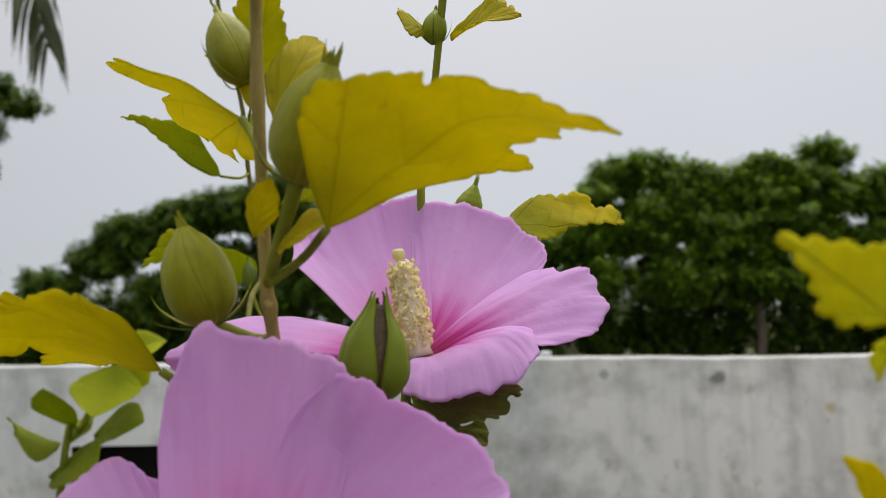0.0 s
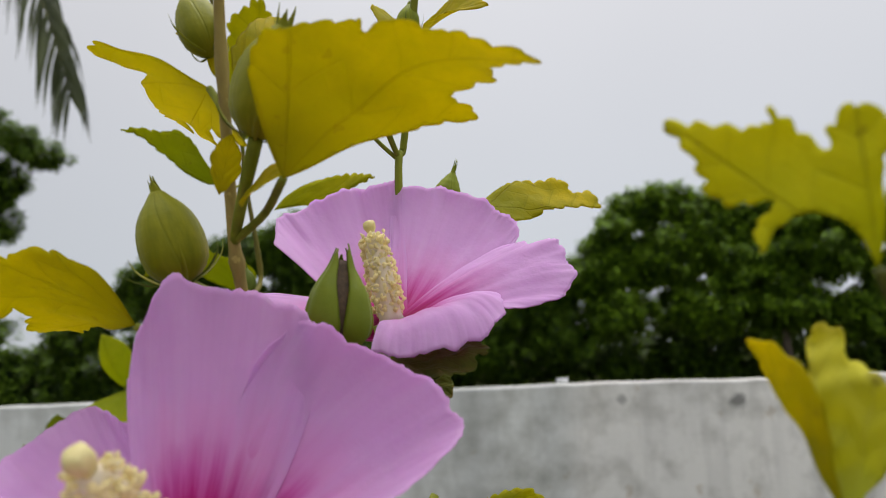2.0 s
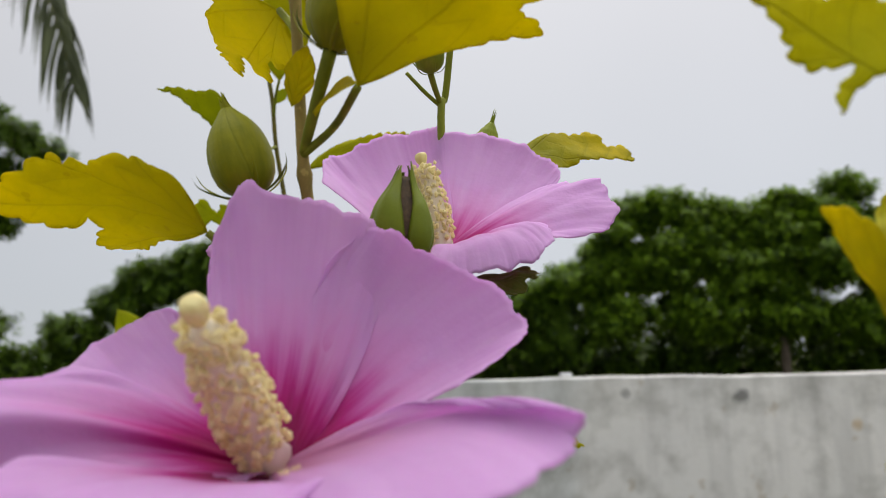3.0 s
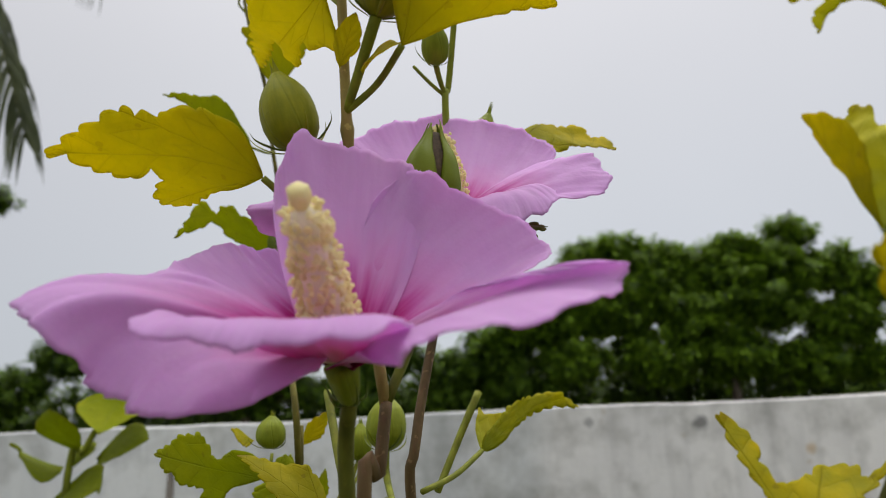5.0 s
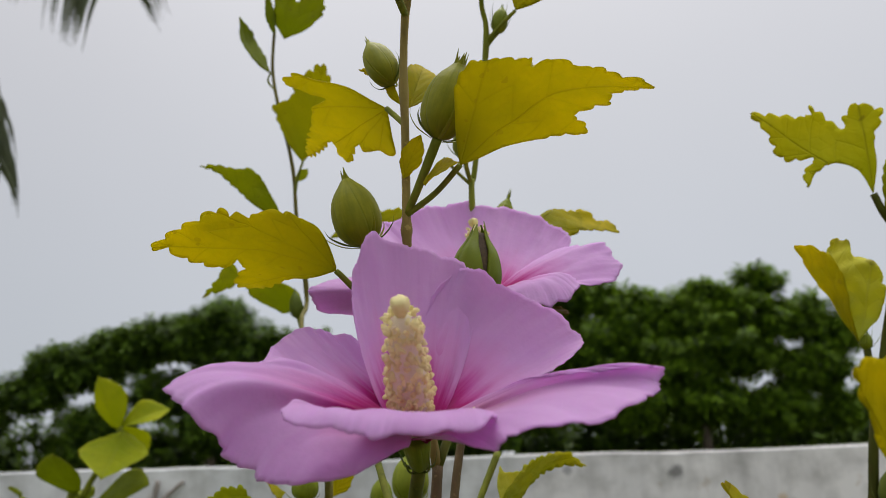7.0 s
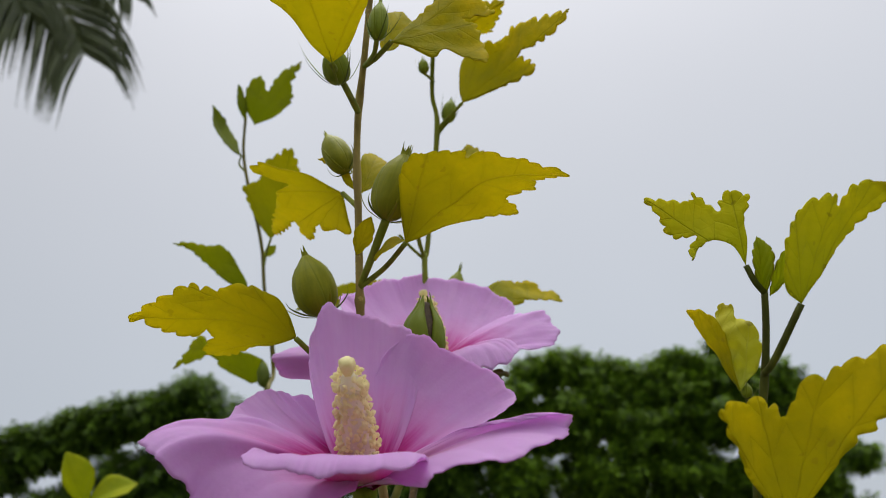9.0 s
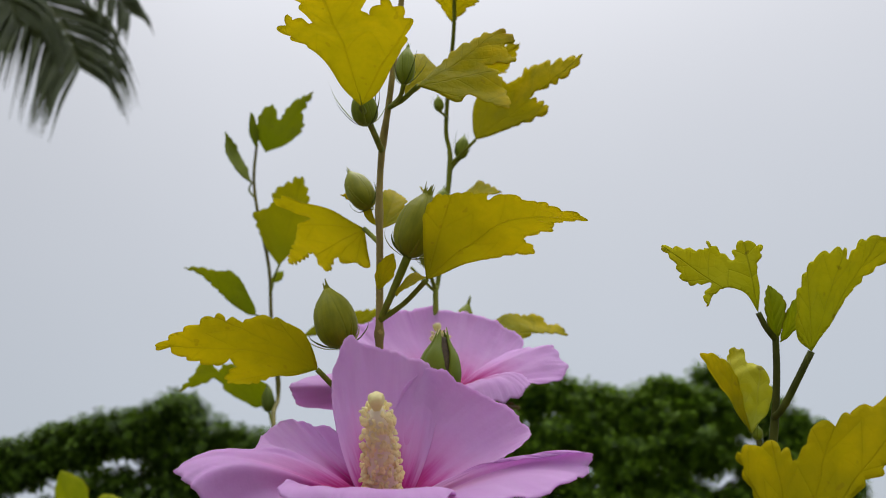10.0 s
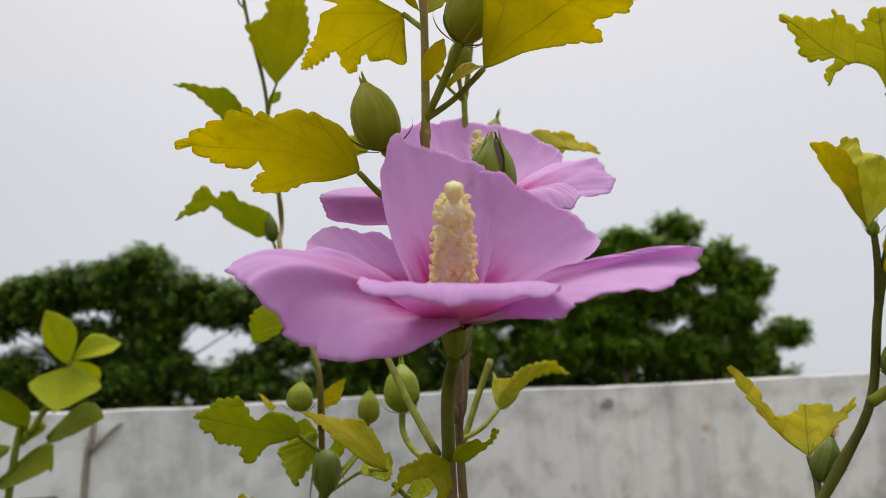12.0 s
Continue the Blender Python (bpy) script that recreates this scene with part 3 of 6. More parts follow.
def lathe(bm, base, d, prof, sides=20, ridge=0.0, folds=5, twist=0.0, uvl=None, top_lean=(0, 0, 0)):
    """A body of revolution along d from (height, radius) pairs, with lengthwise ridges."""
    a, b, d = axes_from(d)
    base, lean = V(base), V(top_lean)
    rings = []
    n = len(prof) - 1
    hmax = prof[-1][0]
    for k, (h, r) in enumerate(prof):
        f = h / hmax
        ring = []
        for s in range(sides):
            t = 2 * math.pi * s / sides
            rr = r * (1 + ridge * math.cos(folds * t + twist * f))
            ring.append(bm.verts.new(base + d * h + lean * f * f + (a * math.cos(t) + b * math.sin(t)) * rr))
        rings.append(ring)
    for k in range(n):
        for s in range(sides):
            fc = bm.faces.new((rings[k][s], rings[k][(s + 1) % sides], rings[k + 1][(s + 1) % sides], rings[k + 1][s]))
            if uvl is not None:
                for lp, (uu, ss) in zip(fc.loops, ((k, s), (k, s + 1), (k + 1, s + 1), (k + 1, s))):
                    lp[uvl].uv = (uu / n, ss / sides)
    bm.faces.new(rings[0][::-1])
    bm.faces.new(rings[-1])


def strip(bm, pts, width, side, fold=0.3):
    """A narrow bract: a folded, tapering strip along pts."""
    line = spline(pts, 5)
    s = V(side).normalized()
    rows = []
    for k, c in enumerate(line):
        f = k / (len(line) - 1)
        d = (line[min(k + 1, len(line) - 1)] - line[max(k - 1, 0)]).normalized()
        sd = (s - d * s.dot(d)).normalized()
        nrm = d.cross(sd)
        w = width * (0.55 + 0.45 * math.sin(math.pi * min(1, f * 1.3))) * (1 - f ** 3)
        w = max(w, width * 0.06)
        rows.append([bm.verts.new(c + sd * w * v + nrm * w * (fold * v * v + th)) for v, th in ((-1, 0), (0, 0), (1, 0), (1, 0.25), (0, 0.25), (-1, 0.25))])
    for p, q in zip(rows, rows[1:]):
        for k in range(6):
            bm.faces.new((p[k], p[(k + 1) % 6], q[(k + 1) % 6], q[k]))
    bm.faces.new(rows[0][::-1])
    bm.faces.new(rows[-1])


PLUMP = ((0, 0.28), (0.05, 0.54), (0.12, 0.77), (0.22, 0.93), (0.34, 1.0), (0.47, 1.0), (0.59, 0.95), (0.70, 0.85), (0.80, 0.69), (0.88, 0.50), (0.94, 0.34), (1, 0.2))
CAPSULE = ((0, 0.5), (0.12, 0.8), (0.3, 1.0), (0.5, 0.93), (0.7, 0.70), (0.85, 0.46), (1, 0.22))


def bud(base, tip, radius, material, parent, bracts=6, bract_len=0.5, open_tip=0.0, label="", spread=0.35, seed=0, beak=0.15, shape=None):
    """A bud: ribbed calyx, a beak of pointed sepal tips, thin bracts round its foot."""
    base, tip = V(base), V(tip)
    shape = shape or PLUMP
    d = tip - base
    h = d.length
    a, b, dn = axes_from(d)
    rnd = random.Random(seed)
    bm = bmesh.new()
    uvl = bm.loops.layers.uv.new("UVMap")
    body = 1 - beak
    prof = [(h * body * k / 24, radius * profile(shape, k / 24)) for k in range(25)]
    lathe(bm, base, dn, prof, 25, 0.035, 5, 0.5, uvl)
    ob = part("bud", bm, material, parent, label)
    for k in range(5):
        t = 2 * math.pi * (k + 0.3) / 5
        o = a * math.cos(t) + b * math.sin(t)
        f = body * 0.9
        bm = bmesh.new()
        lean = rnd.uniform(-0.1, 0.25) + open_tip
        strip(bm, [base + dn * h * f + o * radius * 0.30, base + dn * h * (body * 0.97) + o * radius * (0.18 + open_tip * 0.5), base + dn * h * rnd.uniform(0.93, 1.02) + o * radius * (0.1 + lean * 0.5)],
              radius * 0.22, dn.cross(o), 0.4)
        part("sepal_tip", bm, material, ob)
    for k in range(bracts):
        t = 2 * math.pi * (k + rnd.uniform(-0.2, 0.2)) / bracts
        o = a * math.cos(t) + b * math.sin(t)
        ln = h * bract_len * rnd.uniform(0.75, 1.15)
        sp = spread * rnd.uniform(0.6, 1.3)
        bm = bmesh.new()
        strip(bm, [base + o * radius * 0.25 - dn * h * 0.02, base + o * radius * (0.85 + 0.3 * sp) + dn * ln * 0.18, base + o * radius * (1.05 + sp) + dn * ln * 0.6, base + o * radius * (0.95 + 1.5 * sp) + dn * ln],
              radius * 0.085, dn.cross(o), 0.3)
        part("bract", bm, BUD_DARK if k % 2 else material, ob)
    return ob


def anther_mesh():
    """A kidney-shaped pollen sac on a short thread."""
    bm = bmesh.new()
    bmesh.ops.create_icosphere(bm, subdivisions=2, radius=1.0)
    for v in bm.verts:
        x, y, z = v.co
        n = 1 + 0.30 * noise.noise(v.co * 2.7) + 0.12 * noise.noise(v.co * 6.0)
        v.co = V((x * 1.2 * n, y * 0.85 * n, (z * 0.85 - 0.45 * x * x + 0.3) * n))
    me = bpy.data.meshes.new("anther")
    bm.to_mesh(me)
    bm.free()
    me.materials.append(POLLEN)
    me.shade_smooth()
    return me


ANTHER = anther_mesh()


def pistil(base, tip, r, parent, count, seed, size=1.0):
    """The staminal column: a tapering core crowded with pollen sacs, and the stigma at its end."""
    base, tip = V(base), V(tip)
    a, b, d = axes_from(tip - base)
    h = (tip - base).length
    rnd = random.Random(seed)
    bm = bmesh.new()
    lathe(bm, base, d, [(h * f, r * w) for f, w in ((0, 0.85), (0.06, 0.72), (0.15, 0.78), (0.4, 0.80), (0.7, 0.64), (0.84, 0.42), (0.89, 0.2))], 14, 0.05, 5)
    part("column", bm, COLUMN, parent, "cream staminal column")
    bm = bmesh.new()
    lathe(bm, base + d * h * 0.86, d, [(h * f, r * w) for f, w in ((0, 0.2), (0.03, 0.24), (0.05, 0.32), (0.07, 0.38), (0.10, 0.40), (0.125, 0.37), (0.138, 0.26), (0.142, 0.06))], 16, 0.08, 5)
    part("stigma", bm, STIGMA, parent, "pale knobbed stigma")
    bm = bmesh.new()
    for k in range(90):
        f = rnd.uniform(0.12, 0.84)
        t = rnd.uniform(0, 2 * math.pi)
        o = a * math.cos(t) + b * math.sin(t)
        s = base + d * h * f + o * r * 0.4
        w = 1.0 - 0.62 * max(0, f - 0.4)
        tube(bm, [s, s + o * r * 0.2 * w + d * r * 0.06, s + o * r * 0.45 * w + d * r * 0.1], r * 0.045, r * 0.035, 2, 5, 0)
    part("filament", bm, COLUMN, parent)
    for k in range(count):
        f = 0.09 + 0.78 * (k + 0.5) / count
        t = k * 2.39996 + rnd.uniform(-0.4, 0.4)
        o = a * math.cos(t) + b * math.sin(t)
        wide = (1.0 - 0.62 * max(0, f - 0.4)) * (0.9 if f < 0.16 else 1.0)
        p = base + d * (h * f + rnd.uniform(-0.2, 0.2) * r) + o * r * wide * rnd.uniform(0.72, 1.12)
        ob = new("anther", ANTHER)
        ob.parent = parent
        s = r * size * rnd.uniform(0.10, 0.165)
        ob.matrix_basis = Matrix.LocRotScale(p, Euler((rnd.uniform(0, 6), rnd.uniform(0, 6), rnd.uniform(0, 6))), (s, s, s * rnd.uniform(0.7, 1.1)))




CAPSULE_CORE = plain_material("brown_capsule", (0.10, 0.062, 0.03), (0.035, 0.022, 0.012), 900.0, 0.85)


def seed_capsule(base, tip, radius, parent, label, split=(0, -1, 0), seed=0):
    """A ripe capsule: pointed sepals that hug a brown core and part at their tips."""
    base, tip = V(base), V(tip)
    h = (tip - base).length
    a, b, d = axes_from(tip - base)
    rnd = random.Random(seed)
    turn = math.atan2(V(split).dot(b), V(split).dot(a)) - 2 * math.pi * 5.25 / 5.5
    bm = bmesh.new()
    lathe(bm, base, d, [(h * k / 14 * 0.86, radius * 0.90 * profile(CAPSULE, k / 14)) for k in range(15)], 20, 0.05, 5)
    ob = part("seed_capsule", bm, CAPSULE_CORE, parent, label)
    for k in range(5):
        t = turn + 2 * math.pi * (k + 0.5) / 5.5
        o = a * math.cos(t) + b * math.sin(t)
        top = rnd.uniform(0.92, 1.04)
        bm = bmesh.new()
        strip(bm, [base + o * radius * 0.35, base + o * radius * 0.90 + d * h * 0.13, base + o * radius * 1.05 + d * h * 0.32, base + o * radius * 0.86 + d * h * 0.58, base + o * radius * 0.44 + d * h * 0.80, base + o * radius * rnd.uniform(0.08, 0.24) + d * h * top],
              radius * 0.68, d.cross(o), 0.42)
        part("sepal", bm, BUD_SEPAL, ob, "dark green pointed sepal")
    return ob

def flower_foot(base, d, r, parent, label, seed=0):
    """The green calyx cup that holds a flower, with thin bracts round it; petals and column are its children."""
    bm = bmesh.new()
    uvl = bm.loops.layers.uv.new("UVMap")
    lathe(bm, base, d, [(0, r * 0.40), (r * 0.3, r * 0.62), (r * 1.0, r * 0.80), (r * 2.0, r * 0.98), (r * 2.9, r * 1.08), (r * 2.95, r * 0.6)], 20, 0.06, 5, 0, uvl)
    ob = part("flower", bm, BUD_GREEN, parent, label)
    a, b, d = axes_from(d)
    rnd = random.Random(seed)
    for k in range(6):
        t = 2 * math.pi * (k + rnd.uniform(-0.2, 0.2)) / 6
        o = a * math.cos(t) + b * math.sin(t)
        bm = bmesh.new()
        c = V(base)
        strip(bm, [c + o * r * 0.4, c + o * r * 1.1 + d * r * 0.4, c + o * r * rnd.uniform(1.15, 1.45) + d * r * 1.2, c + o * r * rnd.uniform(1.1, 1.6) + d * r * rnd.uniform(1.8, 2.6)], r * 0.17, d.cross(o), 0.3)
        part("bract", bm, BUD_DARK, ob)
    return ob


# ---- setting ----
def ground_material():
    k = Mat("garden_soil_and_grass")
    n = k.noise(3.0, 6.0)
    tone = k.mix(k.ramp(n, (0.4, 0.0), (0.6, 1.0)), (0.10, 0.075, 0.045), (0.06, 0.09, 0.02))
    tone = k.mix(k.math("MULTIPLY", k.noise(45.0, 4.0), 0.5), tone, (0.05, 0.04, 0.025))
    return k.surface(tone, 0.95, k.bump(k.noise(30.0, 5.0), 0.6, 0.02), spec=0.2)


bm = bmesh.new()
N = 48
verts = [[bm.verts.new((((i / N) * 2 - 1) ** 3 * 2500, ((j / N) * 2 - 1) ** 3 * 2500 + 3, 0.0)) for j in range(N + 1)] for i in range(N + 1)]
for i in range(N):
    for j in range(N):
        bm.faces.new((verts[i][j], verts[i + 1][j], verts[i + 1][j + 1], verts[i][j + 1]))
for v in bm.verts:
    v.co.z = 0.015 * noise.noise(v.co * 0.9) if v.co.length < 60 else 0
tagged(link_mesh("ground", bm, ground_material()), "bare garden soil with patches of grass", "ground", kind="structure")

# The garden wall: rendered masonry with an uneven, chipped top edge
WALL_Y, WALL_TOP = 1.25, 1.2135
SLOT = (-0.585, -0.435, 1.005, 1.080)   # an added recess low in the wall, lined near black in place of shade
bm = bmesh.new()
xs = sorted([-6 + 13 * i / 260 for i in range(261)] + [SLOT[0], SLOT[1]])
zs = sorted([-0.05 + 0.0575 * j for j in range(21)] + [SLOT[2], SLOT[3]])
front, back = [], []
for x in xs:
    top = WALL_TOP + 0.004 * noise.noise(V((x * 2.3, 0, 0))) + 0.0025 * noise.noise(V((x * 11, 3, 0)))
    col = [bm.verts.new((x, WALL_Y + 0.004 * noise.noise(V((x * 3, 0, z * 3))), z)) for z in zs] + [bm.verts.new((x, WALL_Y, top - 0.002)), bm.verts.new((x, WALL_Y + 0.0012, top))]
    front.append(col)
    back.append([bm.verts.new((x, WALL_Y + 0.12, -0.05)), bm.verts.new((x, WALL_Y + 0.12, top - 0.002)), bm.verts.new((x, WALL_Y + 0.05, top + 0.002))])
for i in range(len(xs) - 1):
    p, q, pb, qb = front[i], front[i + 1], back[i], back[i + 1]
    for j in range(len(p) - 1):
        if SLOT[0] <= xs[i] < SLOT[1] and j < len(zs) and SLOT[2] <= zs[j] < SLOT[3]:
            continue
        bm.faces.new((p[j], q[j], q[j + 1], p[j + 1]))
    bm.faces.new((p[-1], q[-1], qb[2], pb[2]))
    bm.faces.new((pb[2], qb[2], qb[1], pb[1]))
    bm.faces.new((pb[1], qb[1], qb[0], pb[0]))
tagged(link_mesh("wall_north", bm, wall_material(), smooth=False), "low white-painted garden wall with grey streaks and rust stains", "wall", kind="structure")
# made-up recess for an unidentified dark patch; its shade is a near-black colour
bm = bmesh.new()
lo, hi = [[bm.verts.new((x, y, z)) for x, z in ((SLOT[0], SLOT[2]), (SLOT[1], SLOT[2]), (SLOT[1], SLOT[3]), (SLOT[0], SLOT[3]))] for y in (WALL_Y - 0.003, WALL_Y + 0.10)]
for k in range(4):
    bm.faces.new((lo[k], lo[(k + 1) % 4], hi[(k + 1) % 4], hi[k]))
bm.faces.new(hi)
tagged(link_mesh("wall_recess", bm, plain_material("near_black_lining", (0.022, 0.020, 0.018), (0.010, 0.010, 0.009), 40.0, 0.9), smooth=False), "near-black recess added low in the garden wall", "recess", kind="structure")


# ---- trees behind the wall ----
def leaf_cloud(verts, faces, centre, radii, count, size, rnd):
    """Whorls of folded leaves at twig ends, in an uneven shell round a limb's end."""
    c = V(centre)
    for _ in range(max(3, count // 15)):
        d = V((rnd.gauss(0, 1), rnd.gauss(0, 1), rnd.gauss(0, 1))).normalized()
        r = rnd.uniform(0.35, 1.0) ** 0.55 * (1 + 0.45 * noise.noise(d * 2.3 + c))
        p = c + V((d.x * radii[0] * r, d.y * radii[1] * r, d.z * radii[2] * r))
        n = (V((rnd.gauss(0, 0.3), rnd.gauss(0, 0.3), 0.9)) + d * 0.6).normalized()
        a = n.orthogonal().normalized()
        b = n.cross(a)
        start = rnd.uniform(0, 6.28)
        for k in range(15):
            t = start + k * 2.4
            lift = 0.75 - 0.09 * k + rnd.uniform(-0.15, 0.15)
            o = (a * math.cos(t) + b * math.sin(t) + n * lift).normalized()
            s = size * rnd.uniform(0.8, 1.5)
            side = o.cross(n).normalized() * s * 0.36
            q = p - n * (0.12 * size * k) + o * s * 0.15
            i = len(verts)
            verts += [q, q + o * s * 0.6 + side, q + o * s * 1.25 - V((0, 0, s * 0.25)), q + o * s * 0.6 - side]
            faces += [(i, i + 1, i + 2), (i, i + 2, i + 3)]


def link_leaves(name, verts, faces, material, parent=None):
    me = bpy.data.meshes.new(name)
    me.from_pydata([tuple(v) for v in verts], [], faces)
    me.materials.append(material)
    ob = new(name, me)
    ob.parent = parent
    return ob


def tree(name, foot, height, blobs, count, size, material, label, seed, trunk_r=0.16):
    """A trunk that forks into limbs, one for each clump of the crown."""
    rnd = random.Random(seed)
    ob = thing(name, foot, label, "tree")
    f = V(foot)
    bm = bmesh.new()
    fork = f + V((0, 0, height * 0.35))
    tube(bm, [f - V((0, 0, 0.1)), f + V((0.05, 0, height * 0.15)), fork], trunk_r, trunk_r * 0.75, 4, 10, 0.15)
    part("trunk", bm, TREE_BARK, ob)
    for c, r in blobs[:14]:
        c = V(c)
        bm = bmesh.new()
        m = fork.lerp(c, 0.5) + V((rnd.uniform(-0.2, 0.2), 0, -0.25))
        tube(bm, [fork - V((0, 0, 0.1)), m, c], trunk_r * 0.3, 0.015, 4, 7, 0.1)
        part("limb", bm, TREE_BARK, ob)
    verts, faces = [], []
    total = sum(r[0] * r[2] for c, r in blobs)
    for c, r in blobs:
        leaf_cloud(verts, faces, c, r, int(count * r[0] * r[2] / total), size, rnd)
    link_leaves("crown", verts, faces, material, ob)
    settle(ob)
    return ob


TREE_BARK = bark_material("tree_bark", (0.16, 0.13, 0.10), (0.07, 0.055, 0.04), 14.0)
CROWN_A = foliage_material("glossy_tree_leaves", (0.19, 0.32, 0.016), (0.006, 0.020, 0.003), 0.28)
CROWN_B = foliage_material("dark_tree_leaves", (0.135, 0.23, 0.016), (0.006, 0.019, 0.0035), 0.24)


def far(t):
    """A place behind the wall named at 12 m, set at 24 m along the same line from the garden."""
    x, z, r = t
    return (0.03 + (x - 0.03) * 2, 24.0, 1.235 + (z - 1.235) * 2 + 2.1), (r * 2.6, r * 2.2, r * 1.55)


RIGHT_TREE = [far(t) for t in ((2.6, 2.45, 0.35), (3.1, 2.55, 0.38), (3.8, 2.35, 0.42), (4.5, 2.3, 0.4), (5.0, 2.55, 0.32), (5.9, 2.75, 0.32), (6.5, 2.2, 0.42), (7.0, 1.9, 0.42),
                               (7.7, 0.98, 0.3), (6.6, 1.35, 0.5), (5.4, 1.7, 0.6), (4.2, 1.6, 0.6), (3.0, 1.65, 0.55), (2.2, 1.9, 0.35), (3.6, 0.9, 0.55), (4.8, 0.9, 0.55), (6.0, 0.75, 0.5), (2.3, 0.9, 0.5),
                               (7.0, 0.7, 0.35))]
RIGHT_TREE += [(c, (r, 0.9, r * 0.62)) for c, r in (((2.1194, 23.9082, 3.2975), 0.9), ((3.1759, 23.8738, 3.6902), 1.0), ((4.3043, 23.8624, 3.8202), 1.0), ((4.5126, 23.7418, 5.1996), 0.6), ((6.0721, 23.7852, 4.7030), 0.9), ((7.3657, 23.7746, 4.8247), 0.9), ((9.8502, 23.7606, 4.9841), 1.0), ((10.9916, 23.7118, 5.5418), 0.8), ((11.7225, 23.7522, 5.0806), 0.8))]
LEFT_CLUMPS = [(c, (r, 0.9, r * 0.62)) for c, r in (((-6.2421, 23.7680, 4.8998), 1.2), ((-4.4522, 23.7904, 4.6438), 1.2), ((-8.2151, 23.8288, 4.55), 1.2), ((-2.9672, 23.8198, 4.3079), 1.2), ((-1.8037, 23.8490, 3.9739), 1.0), ((-5.3328, 23.7117, 5.5436), 0.8), ((-9.7054, 23.8612, 4.15), 1.2), ((-7.3293, 23.7882, 4.95), 0.9), ((-4.8764, 23.9117, 3.2574), 0.8), ((-4.4770, 23.9707, 2.5826), 0.8), ((-5.2713, 23.9893, 2.3704), 0.7), ((-3.7559, 24.0137, 2.0908), 0.6), ((-2.9469, 24.0227, 1.9887), 0.6), ((-2.2057, 23.9789, 2.4885), 0.6))]
LEFT_TREE = LEFT_CLUMPS + [far(t) for t in ((-2.5, 2.4, 0.28), (-3.1, 2.05, 0.42), (-3.9, 1.9, 0.42), (-4.6, 1.63, 0.4), (-5.4, 1.28, 0.42), (-1.9, 1.75, 0.38), (-2.4, 1.6, 0.5), (-3.4, 1.2, 0.5),
                              (-0.5, 1.05, 0.4), (-4.4, 0.75, 0.5), (-2.7, 0.7, 0.5), (-6.2, 0.85, 0.42), (-1.0, 0.55, 0.45), (0.4, 0.85, 0.42), (1.2, 0.95, 0.42), (0.2, 0.35, 0.4), (1.4, 0.5, 0.45))]
tree("broadleaf_tree", (9.5, 24.0, 0.0), 6.0, RIGHT_TREE, 120000, 0.13, CROWN_A, "dense green broadleaf tree with spreading layered crown", 3)
tree("broadleaf_tree", (-5.5, 24.0, 0.0), 5.6, LEFT_TREE, 105000, 0.12, CROWN_B, "dark green bushy tree rising behind the wall", 4)
LIMB_TREE = [(V(c), r) for c, r in (((-7.1128, 11.7072, 5.0705), (0.5, 0.4, 0.28)), ((-6.6525, 11.7281, 4.8323), (0.42, 0.4, 0.2)), ((-7.7606, 11.6819, 5.3604), (0.6, 0.5, 0.4)), ((-7.2072, 11.7623, 4.4408), (0.35, 0.4, 0.3)), ((-7.2831, 11.8252, 3.7221), (0.28, 0.3, 0.3)), ((-7.4846, 11.7696, 4.3576), (0.5, 0.4, 0.45)),
                                    ((-8.0408, 11.7921, 4.1004), (0.5, 0.5, 0.6)), ((-8.3199, 11.9097, 2.7556), (0.7, 0.5, 0.5)), ((-7.6740, 11.9656, 2.1166), (0.5, 0.5, 0.3)))]
tree("broadleaf_tree", (-8.2, 12.6, 0.0), 11.5, LIMB_TREE, 20000, 0.06, CROWN_B, "leafy branch ends of a nearer tree", 5, 0.1)

# low dark shrubs that close the view behind the wall
verts, faces = [], []
rnd = random.Random(8)
for k in range(46):
    x = -24 + 40 * k / 45 + rnd.uniform(-0.4, 0.4)
    leaf_cloud(verts, faces, (x, 26.0 + rnd.uniform(-0.5, 0.5), 1.25), (1.1, 0.8, 1.35 + 0.4 * noise.noise(V((x * 0.3, 0, 0)))), 1900, 0.16, rnd)
tagged(link_leaves("hedge", verts, faces, CROWN_B), "unclipped dark hedge behind the garden wall", "hedge", kind="stuff")


# ---- palm ----
PALM_LEAF = plain_material("palm_leaflet", (0.15, 0.18, 0.07), (0.07, 0.09, 0.035), 6.0, 0.4, 0.25, 0.002)
PALM_RIB = plain_material("palm_rib", (0.24, 0.25, 0.10), (0.14, 0.15, 0.06), 12.0, 0.5, 0.0, 0.002)


